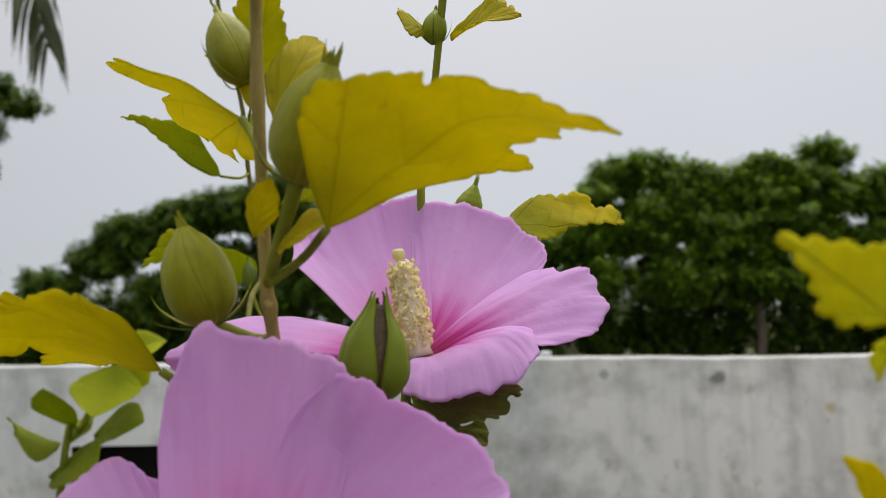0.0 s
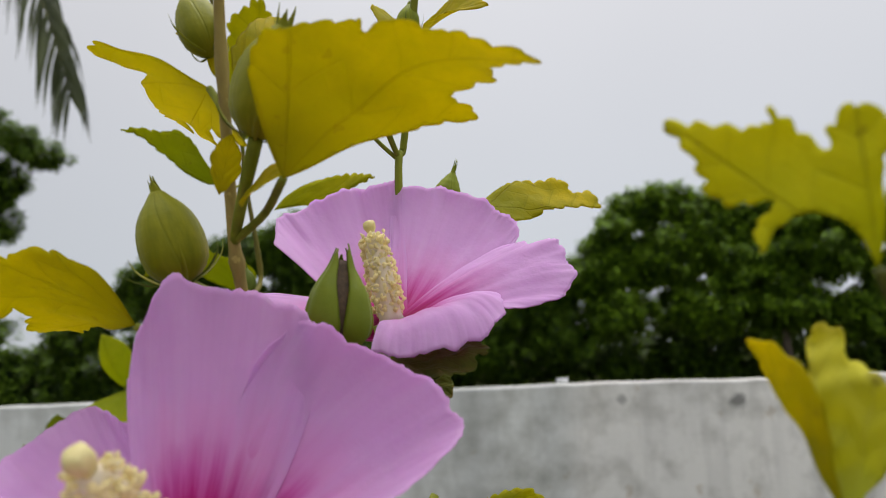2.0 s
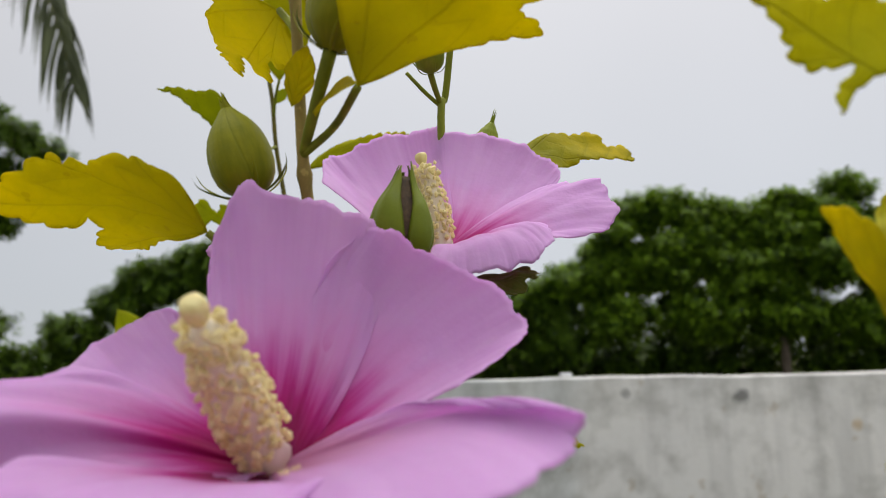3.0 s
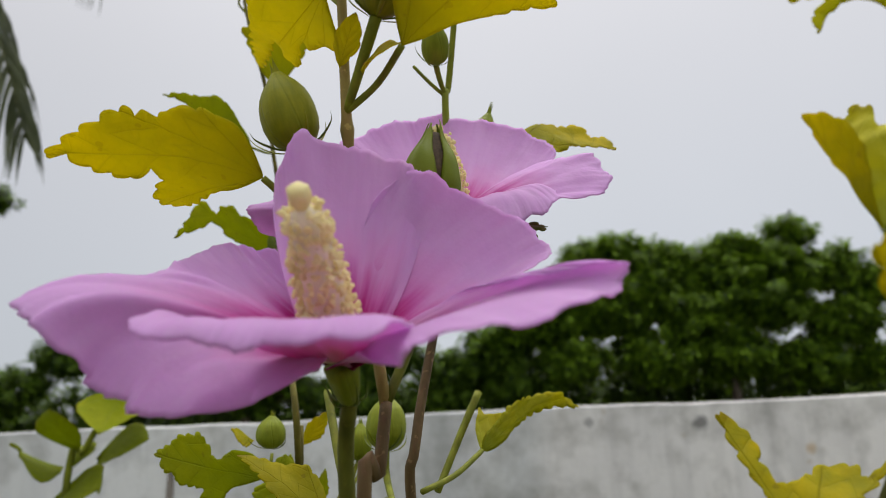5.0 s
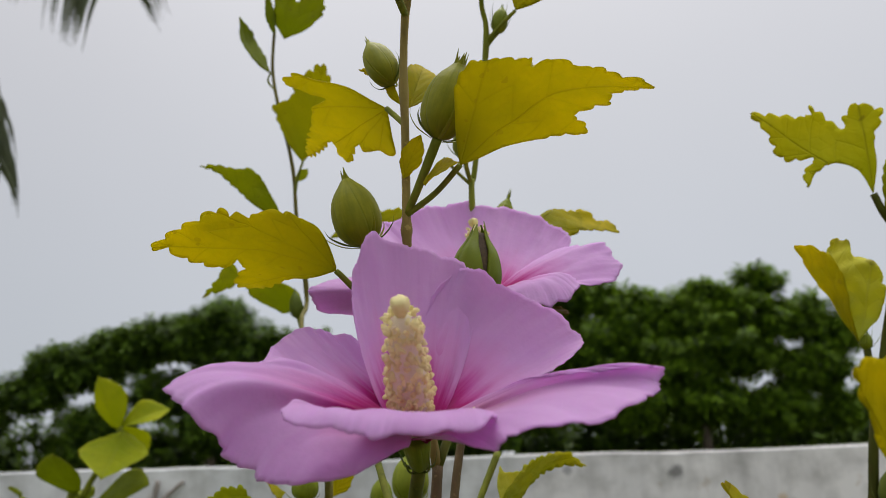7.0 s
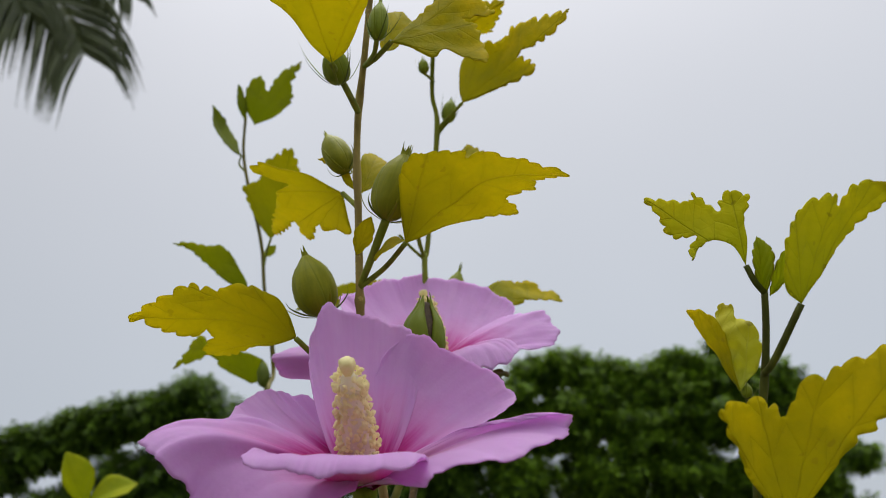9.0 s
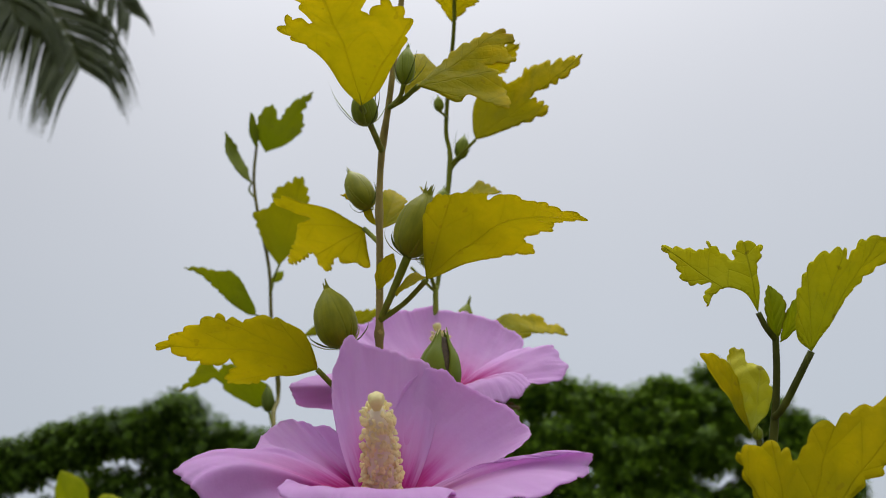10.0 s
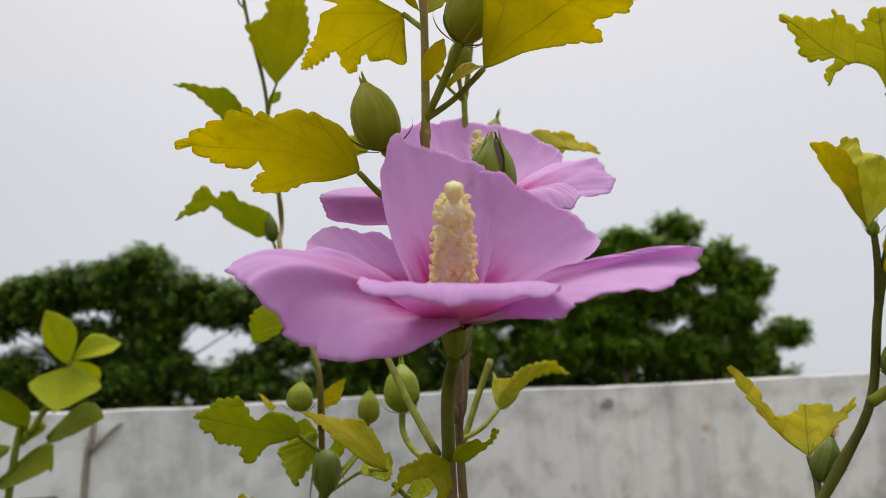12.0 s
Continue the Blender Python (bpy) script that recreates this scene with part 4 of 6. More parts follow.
def frond(pts, length, pairs, parent, seed, spread=0.6):
    """A drooping frond: a tapering rib with narrow leaflets that hang from both sides."""
    rnd = random.Random(seed)
    bm = bmesh.new()
    tube(bm, pts, 0.022, 0.004, 6, 7, 0.02)
    ob = part("frond", bm, PALM_RIB, parent, "drooping palm frond")
    line = spline(pts, 20)
    n = len(line) - 1
    for k in range(pairs):
        f = 0.12 + 0.87 * k / (pairs - 1)
        c = line[min(n - 1, int(f * n))]
        d = (line[min(n, int(f * n) + 1)] - line[max(0, int(f * n) - 1)]).normalized()
        across = d.cross(V((0, -1, 0.2))).normalized()
        for sgn in (-1, 1):
            ln = length * (0.55 + 0.6 * math.sin(math.pi * min(1, 0.15 + f * 0.8))) * rnd.uniform(0.85, 1.1)
            o = (across * sgn * spread + d * 0.75 + V((0, rnd.uniform(-0.25, 0.1), -0.15))).normalized()
            e = c + o * ln * 0.55
            t = c + o * ln * 0.8 + V((0, 0, -ln * 0.33))
            bm = bmesh.new()
            strip(bm, [c, e, t], 0.017, o.cross(V((0, 1, 0.3))), 0.35)
            part("leaflet", bm, PALM_LEAF, ob)
    return ob


palm = thing("palm_tree", (-4.3, 5.4, 0.0), "tall palm with drooping feathery fronds", "palm")
bm = bmesh.new()
tube(bm, [(-4.3, 5.4, -0.1), (-4.25, 5.4, 2.5), (-4.1, 5.3, 5.2)], 0.16, 0.11, 14, 14, 0.12)
part("trunk", bm, TREE_BARK, palm)
frond([(-4.1, 5.3, 5.2), (-3.4, 5.1, 5.9), (-2.70, 4.63, 5.70), (-2.33, 4.68, 5.19), (-2.07, 4.71, 4.83), (-1.93, 4.73, 4.52)], 0.80, 74, palm, 1, 0.62)
frond([(-4.1, 5.3, 5.2), (-3.53, 4.85, 5.37), (-3.03, 4.83, 4.46), (-2.70, 4.79, 3.68), (-2.55, 4.84, 3.12)], 0.55, 46, palm, 2, 0.32)
frond([(-4.1, 5.3, 5.2), (-3.1531, 4.7544, 6.5207), (-2.41, 4.71, 5.97), (-1.93, 4.66, 5.37), (-1.63, 4.70, 4.99)], 0.45, 46, palm, 3, 0.45)
frond([(-4.1, 5.3, 5.2), (-3.7, 5.0, 5.8), (-2.8774, 4.5358, 5.5769), (-2.5212, 4.5756, 5.1219), (-2.3200, 4.6069, 4.7646)], 0.75, 56, palm, 4, 0.5)
settle(palm)

# thin pipe that shows over the wall, and a stick that leans on it
pipe = thing("pipe", (0.235, 1.40, 0.0), "thin white plastic pipe standing behind the wall", "pipe")
bm = bmesh.new()
tube(bm, [(0.235, 1.40, 0.0), (0.235, 1.40, 0.6), (0.235, 1.40, 1.212)], 0.009, 0.011, 3, 12, 0)
part("pipe_body", bm, plain_material("white_plastic", (0.75, 0.76, 0.76), (0.62, 0.63, 0.62), 30.0), pipe)
bm = bmesh.new()
tube(bm, [(0.235, 1.40, 1.209), (0.235, 1.40, 1.216), (0.235, 1.40, 1.223)], 0.0115, 0.011, 2, 12, 0)
part("cap", bm, plain_material("white_plastic_cap", (0.72, 0.74, 0.74), (0.6, 0.62, 0.6), 30.0), pipe)
settle(pipe)
DRY_WOOD = bark_material("dry_grey_wood", (0.34, 0.31, 0.27), (0.17, 0.15, 0.13), 60.0)
stick = thing("dead_stick", (-0.40, 1.24, 0.0), "grey forked dead stick leaning on the wall", "stick")
bm = bmesh.new()
tube(bm, [(-0.42, 1.22, -0.02), (-0.41, 1.25, 0.6), (-0.3950, 1.2489, 1.0946), (-0.3869, 1.2435, 1.1573), (-0.3824, 1.2452, 1.1952)], 0.007, 0.004, 6, 8, 0.2)
part("stick_body", bm, DRY_WOOD, stick)
bm = bmesh.new()
tube(bm, [(-0.3868, 1.2443, 1.1481), (-0.3649, 1.2424, 1.1697), (-0.3396, 1.2454, 1.1929)], 0.005, 0.003, 4, 7, 0.2)
part("twig", bm, DRY_WOOD, stick)
settle(stick)


# ---- main hibiscus cane: the front flower, its leaves and buds ----
shrub = thing("hibiscus_shrub", (0.03, 0.09, 0.0), "flowering hibiscus shrub with lilac blooms and yellowing lobed leaves", "shrub", "hibiscus canes")
stem("stem", [(0.03, 0.09, -0.03), (0.036, 0.085, 0.5), (0.034, 0.07, 0.95), (0.0262, 0.0595, 1.1853), (0.0292, 0.0618, 1.2052), (0.0310, 0.0665, 1.2204)], 0.0019, 0.0014, STEM_OLD, shrub, "older dark brown wood of the stem")
stem("stem", [(0.0309, 0.0665, 1.2196), (0.0246, 0.0707, 1.2642), (0.0244, 0.0657, 1.2746), (0.0240, 0.0621, 1.2824), (0.0240, 0.0584, 1.2902), (0.0240, 0.0534, 1.3127), (0.0238, 0.0512, 1.3264), (0.0246, 0.0467, 1.3427), (0.0264, 0.0397, 1.3542), (0.0277, 0.0349, 1.3637), (0.0303, 0.0260, 1.3852), (0.0321, 0.0204, 1.4024)],
     0.0014, 0.0009, STEM_BROWN, shrub, "tan-brown upper stem with fine pale specks", knots=((0.30, 0.35), (0.52, 0.25), (0.66, 0.3)))

# flower facing up and outwards
F1 = V((0.0245, 0.0327, 1.2280))
F1_AXIS = V((-0.10, -0.60, 0.78))
bloom = flower_foot(F1 - F1_AXIS * 0.0098, F1_AXIS, 0.0031, shrub, "wide-open lilac hibiscus bloom with magenta throat")
sail(F1, [(0.0095, 0.0440, 1.2628), (0.0105, 0.0475, 1.2720), (0.0139, 0.0510, 1.2803), (0.0234, 0.0556, 1.2788), (0.0312, 0.0562, 1.2766), (0.0395, 0.0552, 1.2727), (0.0420, 0.0533, 1.2640)],
     (0, 0.002, -0.003), ((0, 0.002, -0.002), (0, 0.003, -0.0045), (0, 0.0035, -0.003)), bloom, 1.0, bulge=0.003, ragged=1.0, throat=0.07)
sail(F1, [(0.0300, 0.0510, 1.2640), (0.0365, 0.0548, 1.2706), (0.0429, 0.0530, 1.2704), (0.0530, 0.0545, 1.2648), (0.0633, 0.0538, 1.2587), (0.0685, 0.0500, 1.2515), (0.0635, 0.0390, 1.2460), (0.0560, 0.0275, 1.2412)],
     (-0.0035, 0.003, -0.0015), ((-0.001, 0.004, 0.000), (-0.003, 0.007, 0.001), (-0.002, 0.006, 0.000)), bloom, 2.0, ragged=1.1, throat=0.04)
sail(F1, [(0.0302, 0.0070, 1.2271), (0.0360, -0.0103, 1.2239), (0.0401, -0.0160, 1.2267), (0.0561, -0.0190, 1.2290), (0.0697, -0.0040, 1.2348), (0.0668, 0.0006, 1.2388), (0.0592, 0.0086, 1.2391), (0.0505, 0.0187, 1.2391)],
     (0, 0.008, 0.0010), ((0, 0.0, 0.0005), (0.002, 0.007, 0.0085), (0, 0.003, 0.002)), bloom, 3.0, ragged=2.1, throat=0.02, ruffle=0.0009)
sail(F1, [(0.0385, 0.0020, 1.2304), (0.0372, -0.0125, 1.2292), (0.0300, -0.0182, 1.2272), (0.0185, -0.0155, 1.2268), (0.0105, -0.0130, 1.2280), (0.0010, -0.0100, 1.2306), (0.0008, -0.0035, 1.2338)],
     (0.001, -0.002, -0.0025), ((0.002, -0.002, 0.002), (0, -0.0095, 0.0110), (-0.002, -0.002, 0.004)), bloom, 4.0, bulge=0.004, ruffle=0.0007, ragged=1.0)
sail(F1, [(0.0225, 0.0150, 1.2250), (0.0100, 0.0118, 1.2202), (-0.0010, 0.0113, 1.2190), (-0.0075, 0.0115, 1.2212), (-0.0138, 0.0116, 1.2252), (-0.0208, 0.0053, 1.2338), (-0.0240, 0.0110, 1.2391), (-0.0155, 0.0198, 1.2434), (-0.0060, 0.0272, 1.2447)],
     (-0.002, 0.001, 0.005), ((0, -0.001, 0.003), (-0.005, -0.002, 0.0140), (0, 0, 0.004)), bloom, 5.0, ragged=2.1, throat=0.06, ruffle=0.0009)
sail(F1, [(0.0125, 0.0457, 1.2512), (0.0040, 0.0529, 1.2548), (-0.0041, 0.0566, 1.2568), (-0.0085, 0.0457, 1.2517), (-0.0096, 0.0314, 1.2456)],
     (0, 0, 0.001), ((0, 0, 0), (0, 0, -0.002), (0, 0, 0)), bloom, 6.0, ragged=0.3)
pistil(F1 + F1_AXIS * 0.0030, (0.0212, 0.0033, 1.2536), 0.0049, bloom, 360, 11)
for k in range(5):
    grain = new("pollen_grain", ANTHER)
    grain.parent = bloom
    grain.matrix_basis = Matrix.LocRotScale((0.0342 - 0.001 + 0.0005 * k, 0.0037 + 0.0016 * math.sin(k * 2.2), 1.2314 + 0.00015 * k), Euler((k, 2 * k, 3 * k)), (0.00026,) * 3)
stem("pedicel", [(0.0240, 0.0466, 1.1956), (0.0240, 0.0432, 1.2113), F1 - F1_AXIS * 0.0092], 0.0017, 0.0016, STEM_OLIVE, shrub, "stout olive-green flower stalk")

# leaves, lowest first
fan_leaf((0.0047, 0.0579, 1.2722), [(0.0047, 0.0559, 1.2729), (0.0033, 0.0533, 1.2788), (0.0007, 0.0509, 1.2832), (-0.0025, 0.0507, 1.2861), (-0.0054, 0.0506, 1.2876), (-0.0089, 0.0505, 1.2877), (-0.0133, 0.0505, 1.2879), (-0.0164, 0.0507, 1.2857), (-0.0211, 0.0507, 1.2855), (-0.0235, 0.0506, 1.2870), (-0.0274, 0.0506, 1.2872), (-0.0317, 0.0513, 1.2853), (-0.0355, 0.0519, 1.2834), (-0.0392, 0.0526, 1.2812), (-0.0433, 0.0534, 1.2777), (-0.0395, 0.0555, 1.2774), (-0.0362, 0.0586, 1.2761), (-0.0311, 0.0618, 1.2743), (-0.0274, 0.0637, 1.2751), (-0.0235, 0.0645, 1.2771), (-0.0207, 0.0655, 1.2769), (-0.0244, 0.0727, 1.2757), (-0.0248, 0.0799, 1.2740), (-0.0205, 0.0820, 1.2722), (-0.0165, 0.0789, 1.2734), (-0.0101, 0.0728, 1.2747), (-0.0012, 0.0639, 1.2724)],
         (10, 14, 22), PALMATE_YELLOW, shrub, 0.01, 0.015, teeth=30, depth=0.06, label="yellow leaf with scalloped edge", seed=2.0)
stem("petiole", [(0.0245, 0.0695, 1.2659), (0.0127, 0.0625, 1.2660), (0.0047, 0.0579, 1.2722)], 0.0011, 0.0008, STEM_GREEN, shrub)
fan_leaf((0.0379, 0.0428, 1.2963), [(0.0368, 0.0383, 1.3015), (0.0361, 0.0327, 1.3076), (0.0361, 0.0282, 1.3137), (0.0396, 0.0239, 1.3165), (0.0438, 0.0239, 1.3165), (0.0474, 0.0239, 1.3171), (0.0508, 0.0240, 1.3157), (0.0528, 0.0240, 1.3154), (0.0547, 0.0239, 1.3168), (0.0555, 0.0247, 1.3132), (0.0573, 0.0241, 1.3151), (0.0596, 0.0234, 1.3167), (0.0630, 0.0221, 1.3147), (0.0664, 0.0222, 1.3136), (0.0698, 0.0211, 1.3143), (0.0734, 0.0203, 1.3127), (0.0753, 0.0195, 1.3104), (0.0790, 0.0184, 1.3105), (0.0810, 0.0177, 1.3078), (0.0824, 0.0174, 1.3044), (0.0802, 0.0208, 1.3067), (0.0780, 0.0237, 1.3072), (0.0756, 0.0286, 1.3089), (0.0763, 0.0336, 1.3090), (0.0730, 0.0366, 1.3097), (0.0685, 0.0406, 1.3092), (0.0719, 0.0441, 1.3093), (0.0733, 0.0469, 1.3068), (0.0695, 0.0474, 1.3069), (0.0644, 0.0478, 1.3078), (0.0563, 0.0470, 1.3056), (0.0472, 0.0453, 1.3014), (0.0418, 0.0441, 1.2983)],
         (4, 19, 27), PALMATE_YELLOW, shrub, 0.0, 0.008, teeth=34, depth=0.03, label="large bright yellow lobed leaf", seed=1.0)
stem("petiole", [(0.0242, 0.0586, 1.2880), (0.0318, 0.0530, 1.2922), (0.0379, 0.0428, 1.2963)], 0.0009, 0.0008, STEM_GREEN, shrub)
stem("petiole", [(0.0243, 0.0584, 1.2884), (0.0278, 0.0520, 1.2950), (0.0324, 0.0451, 1.3048)], 0.0010, 0.0014, STEM_GREEN, shrub)
leaf("leaf", (0.0233, 0.0518, 1.2961), (0.0279, 0.0449, 1.3058), (0.0217, 0.0472, 1.3030), (0.0294, 0.0495, 1.2992), LEAF_YELLOW, shrub, OVAL, teeth=3, bend=0.05, wide=0.7)
leaf("leaf", (0.0289, 0.0481, 1.2927), (0.0377, 0.0437, 1.2976), (0.0316, 0.0422, 1.2917), (0.0336, 0.0515, 1.2995), LEAF_YELLOW, shrub, OVAL, teeth=4, bend=0.1)
fan_leaf((0.0190, 0.0590, 1.3200), [(0.0150, 0.0600, 1.3234), (0.0100, 0.0610, 1.3274), (0.0060, 0.0630, 1.3316), (-0.0002, 0.0655, 1.3353), (-0.0043, 0.0660, 1.3379), (-0.0080, 0.0670, 1.3376), (-0.0092, 0.0680, 1.3355), (-0.0125, 0.0700, 1.3350), (-0.0131, 0.0720, 1.3328), (-0.0084, 0.0720, 1.3320), (-0.0033, 0.0720, 1.3316), (0.0013, 0.0720, 1.3304), (-0.0039, 0.0810, 1.3315), (-0.0042, 0.0900, 1.3314), (-0.0072, 0.1050, 1.3327), (-0.0107, 0.1220, 1.3344), (-0.0124, 0.1340, 1.3345), (-0.0063, 0.1220, 1.3329), (-0.0012, 0.1080, 1.3305), (0.0015, 0.0970, 1.3282), (0.0030, 0.1010, 1.3257), (0.0040, 0.1060, 1.3222), (0.0067, 0.1020, 1.3206), (0.0084, 0.0940, 1.3214), (0.0103, 0.0880, 1.3221), (0.0116, 0.0890, 1.3191), (0.0168, 0.0830, 1.3176), (0.0225, 0.0780, 1.3151), (0.0211, 0.0680, 1.3175)],
         (5, 12, 16, 21, 26), PALMATE_YELLOW, shrub, 0.02, 0.03, teeth=34, depth=0.03, label="yellow lobed leaf with drooping finger-like lobes", seed=9.0, crumple=0.6)
stem("petiole", [(0.0238, 0.0534, 1.3127), (0.0218, 0.0563, 1.3160), (0.0190, 0.0590, 1.3200)], 0.0009, 0.0008, STEM_GREEN, shrub)
fan_leaf((0.0232, 0.0560, 1.3195), [(0.0198, 0.0575, 1.3228), (0.0175, 0.0583, 1.3274), (0.0139, 0.0598, 1.3307), (0.0109, 0.0610, 1.3336), (0.0143, 0.0594, 1.3330), (0.0179, 0.0578, 1.3312), (0.0204, 0.0569, 1.3275), (0.0223, 0.0562, 1.3227)],
         (3,), PALMATE_YELLOW, shrub, 0.04, 0.06, teeth=16, depth=0.06, seed=23.0)
leaf("leaf", (0.0250, 0.0590, 1.3200), (0.0305, 0.0768, 1.3425), (0.0330, 0.0690, 1.3310), (0.0245, 0.0690, 1.3365), LEAF_YELLOW, shrub, TOP_BROAD, teeth=6, bend=0.1)
fan_leaf((0.0175, 0.0178, 1.3418), [(0.0121, 0.0106, 1.3425), (0.0073, 0.0012, 1.3433), (0.0004, -0.0060, 1.3434), (-0.0036, -0.0125, 1.3434), (-0.0004, -0.0181, 1.3434), (0.0045, -0.0151, 1.3437), (0.0001, -0.0264, 1.3429), (-0.0109, -0.0275, 1.3422), (-0.0038, -0.0399, 1.3410), (0.0030, -0.0511, 1.3390), (0.0123, -0.0400, 1.3420), (0.0172, -0.0314, 1.3434), (0.0188, -0.0189, 1.3445), (0.0224, -0.0257, 1.3443), (0.0296, -0.0177, 1.3450), (0.0270, -0.0026, 1.3445), (0.0224, 0.0121, 1.3426)],
         (3, 9, 14), PALMATE_YELLOW, shrub, 0.03, 0.05, teeth=30, depth=0.065, label="broad yellow three-lobed leaf seen from below", seed=3.0)
stem("petiole", [(0.0246, 0.0467, 1.3427), (0.0209, 0.0326, 1.3433), (0.0175, 0.0178, 1.3418)], 0.0011, 0.0009, STEM_GREEN, shrub)
fan_leaf((0.0348, 0.0219, 1.3520), [(0.0406, 0.0240, 1.3615), (0.0471, 0.0267, 1.3715), (0.0543, 0.0278, 1.3765), (0.0636, 0.0286, 1.3802), (0.0683, 0.0274, 1.3758), (0.0643, 0.0267, 1.3727), (0.0671, 0.0247, 1.3655), (0.0577, 0.0249, 1.3656), (0.0616, 0.0233, 1.3602), (0.0621, 0.0185, 1.3439), (0.0511, 0.0204, 1.3497), (0.0472, 0.0196, 1.3466), (0.0407, 0.0208, 1.3502)],
         (3, 6, 9, 11), PALMATE_YELLOW, shrub, 0.06, 0.06, teeth=26, depth=0.065, label="yellow arching leaf", seed=4.0)
stem("petiole", [(0.0266, 0.0396, 1.3549), (0.0307, 0.0299, 1.3521), (0.0348, 0.0219, 1.3520)], 0.0009, 0.0008, STEM_GREEN, shrub)
leaf("leaf", (0.0324, 0.0459, 1.3641), (0.0413, 0.0634, 1.3937), (0.0418, 0.0553, 1.3706), (0.0324, 0.0546, 1.3795), LEAF_YELLOW, shrub, OVAL, teeth=5)

fan_leaf((-0.0122, 0.2336, 1.3301), [(-0.0061, 0.2289, 1.3356), (0.0039, 0.2218, 1.3386), (0.0148, 0.2139, 1.3393), (0.0252, 0.2064, 1.3379), (0.0362, 0.1982, 1.3342), (0.0288, 0.2042, 1.3328), (0.0198, 0.2112, 1.3312), (0.0103, 0.2184, 1.3285), (0.0007, 0.2249, 1.3298), (-0.0064, 0.2297, 1.3301)],
         (2, 4), PALMATE_LIME, shrub, 0.04, 0.05, teeth=22, depth=0.035, label="lime green leaf behind the second bloom", seed=26.0)
# buds
bud((0.0124, 0.0637, 1.2807), (0.0062, 0.0609, 1.3027), 0.0068, BUD_OLIVE, shrub, 6, 0.35, seed=1, label="plump olive-green bud with pointed beak", spread=0.5)
stem("petiole", [(0.0243, 0.0645, 1.2778), (0.0185, 0.0715, 1.2776), (0.0124, 0.0637, 1.2807)], 0.0011, 0.0014, STEM_GREEN, shrub)
bud((0.0324, 0.0451, 1.3048), (0.0400, 0.0402, 1.3280), 0.0066, BUD_OLIVE, shrub, 6, 0.3, open_tip=0.15, seed=2, label="plump olive-green bud beside the yellow leaf")
bud((0.0204, 0.0552, 1.3262), (0.0129, 0.0606, 1.3437), 0.0046, BUD_OLIVE, shrub, 4, 0.4, seed=3)
bud((0.0193, 0.0278, 1.3411), (0.0174, 0.0190, 1.3505), 0.0040, BUD_GREEN, shrub, 7, 1.0, seed=4, spread=0.9)
bud((0.0306, 0.0227, 1.3532), (0.0322, 0.0215, 1.3677), 0.0030, BUD_GREEN, shrub, 7, 0.8, seed=5, spread=0.7)
stem("petiole", [(0.0266, 0.0396, 1.3549), (0.0296, 0.0289, 1.3521), (0.0306, 0.0227, 1.3532)], 0.0007, 0.0008, STEM_GREEN, shrub)
seed_capsule((0.0428, 0.0661, 1.2650), (0.0448, 0.0648, 1.2872), 0.0071, shrub, "dark green seed capsule splitting open", (0.3, -1, 0), 6)
stem("petiole", [(0.0311, 0.0665, 1.2204), (0.0400, 0.0766, 1.2428), (0.0443, 0.0655, 1.2665)], 0.0012, 0.0016, STEM_OLIVE, shrub)

# below the flower
fan_leaf((0.0239, 0.0456, 1.1955), [(0.0205, 0.0435, 1.1970), (0.0167, 0.0409, 1.1980), (0.0141, 0.0384, 1.1965), (0.0099, 0.0344, 1.1952), (0.0094, 0.0331, 1.1927), (0.0084, 0.0312, 1.1896), (0.0115, 0.0347, 1.1917), (0.0163, 0.0389, 1.1922), (0.0183, 0.0389, 1.1868), (0.0196, 0.0398, 1.1861), (0.0226, 0.0433, 1.1901), (0.0235, 0.0449, 1.1933)],
         (3, 5, 9), PALMATE_LIME, shrub, 0.06, 0.08, teeth=24, depth=0.06, label="yellow-green leaf curling round the stem", seed=21.0, crumple=2.0)
fan_leaf((0.0239, 0.0456, 1.1955), [(0.0251, 0.0425, 1.1984), (0.0261, 0.0413, 1.1990), (0.0286, 0.0386, 1.1999), (0.0312, 0.0367, 1.1993), (0.0328, 0.0327, 1.2034), (0.0340, 0.0319, 1.2029), (0.0321, 0.0364, 1.1988), (0.0296, 0.0400, 1.1966), (0.0271, 0.0432, 1.1947)],
         (4,), PALMATE_GREEN, shrub, 0.06, 0.08, teeth=14, depth=0.06, label="green leaf tip twisted upwards", seed=22.0, crumple=2.0)
stem("cut_stalk", [(0.0233, 0.0606, 1.1961), (0.0184, 0.0795, 1.2094), (0.0137, 0.0983, 1.2244)], 0.0011, 0.0011, STEM_GREEN, shrub)
settle(shrub)

# ---- second cane behind it, with the second flower ----
cane = thing("hibiscus_shrub", (0.05, 0.16, 0.0), "second hibiscus cane with a lilac bloom and small buds", "shrub", "hibiscus canes")
stem("stem", [(0.05, 0.16, -0.03), (0.05, 0.14, 0.6), (0.045, 0.11, 1.0), (0.0357, 0.0971, 1.1804), (0.0370, 0.0944, 1.2110), (0.0460, 0.1136, 1.2551), (0.0500, 0.1321, 1.2969)], 0.0016, 0.0012, STEM_OLD, cane, "older brown wood of the stem")
stem("stem", [(0.0460, 0.1136, 1.2551), (0.0500, 0.1321, 1.2969), (0.0507, 0.1359, 1.3235), (0.0525, 0.1381, 1.3312), (0.0583, 0.1290, 1.3810), (0.0564, 0.1234, 1.3960), (0.0566, 0.1068, 1.4129), (0.0562, 0.0837, 1.4217), (0.0553, 0.0692, 1.4414)],
     0.0013, 0.0008, STEM_GREEN, cane, "slender olive-green upper stem", knots=((0.5, 0.3), (0.75, 0.3)))
F2 = V((0.0515, 0.0962, 1.2707))
F2_AXIS = V((-0.1, -0.15, 1.0)).normalized()
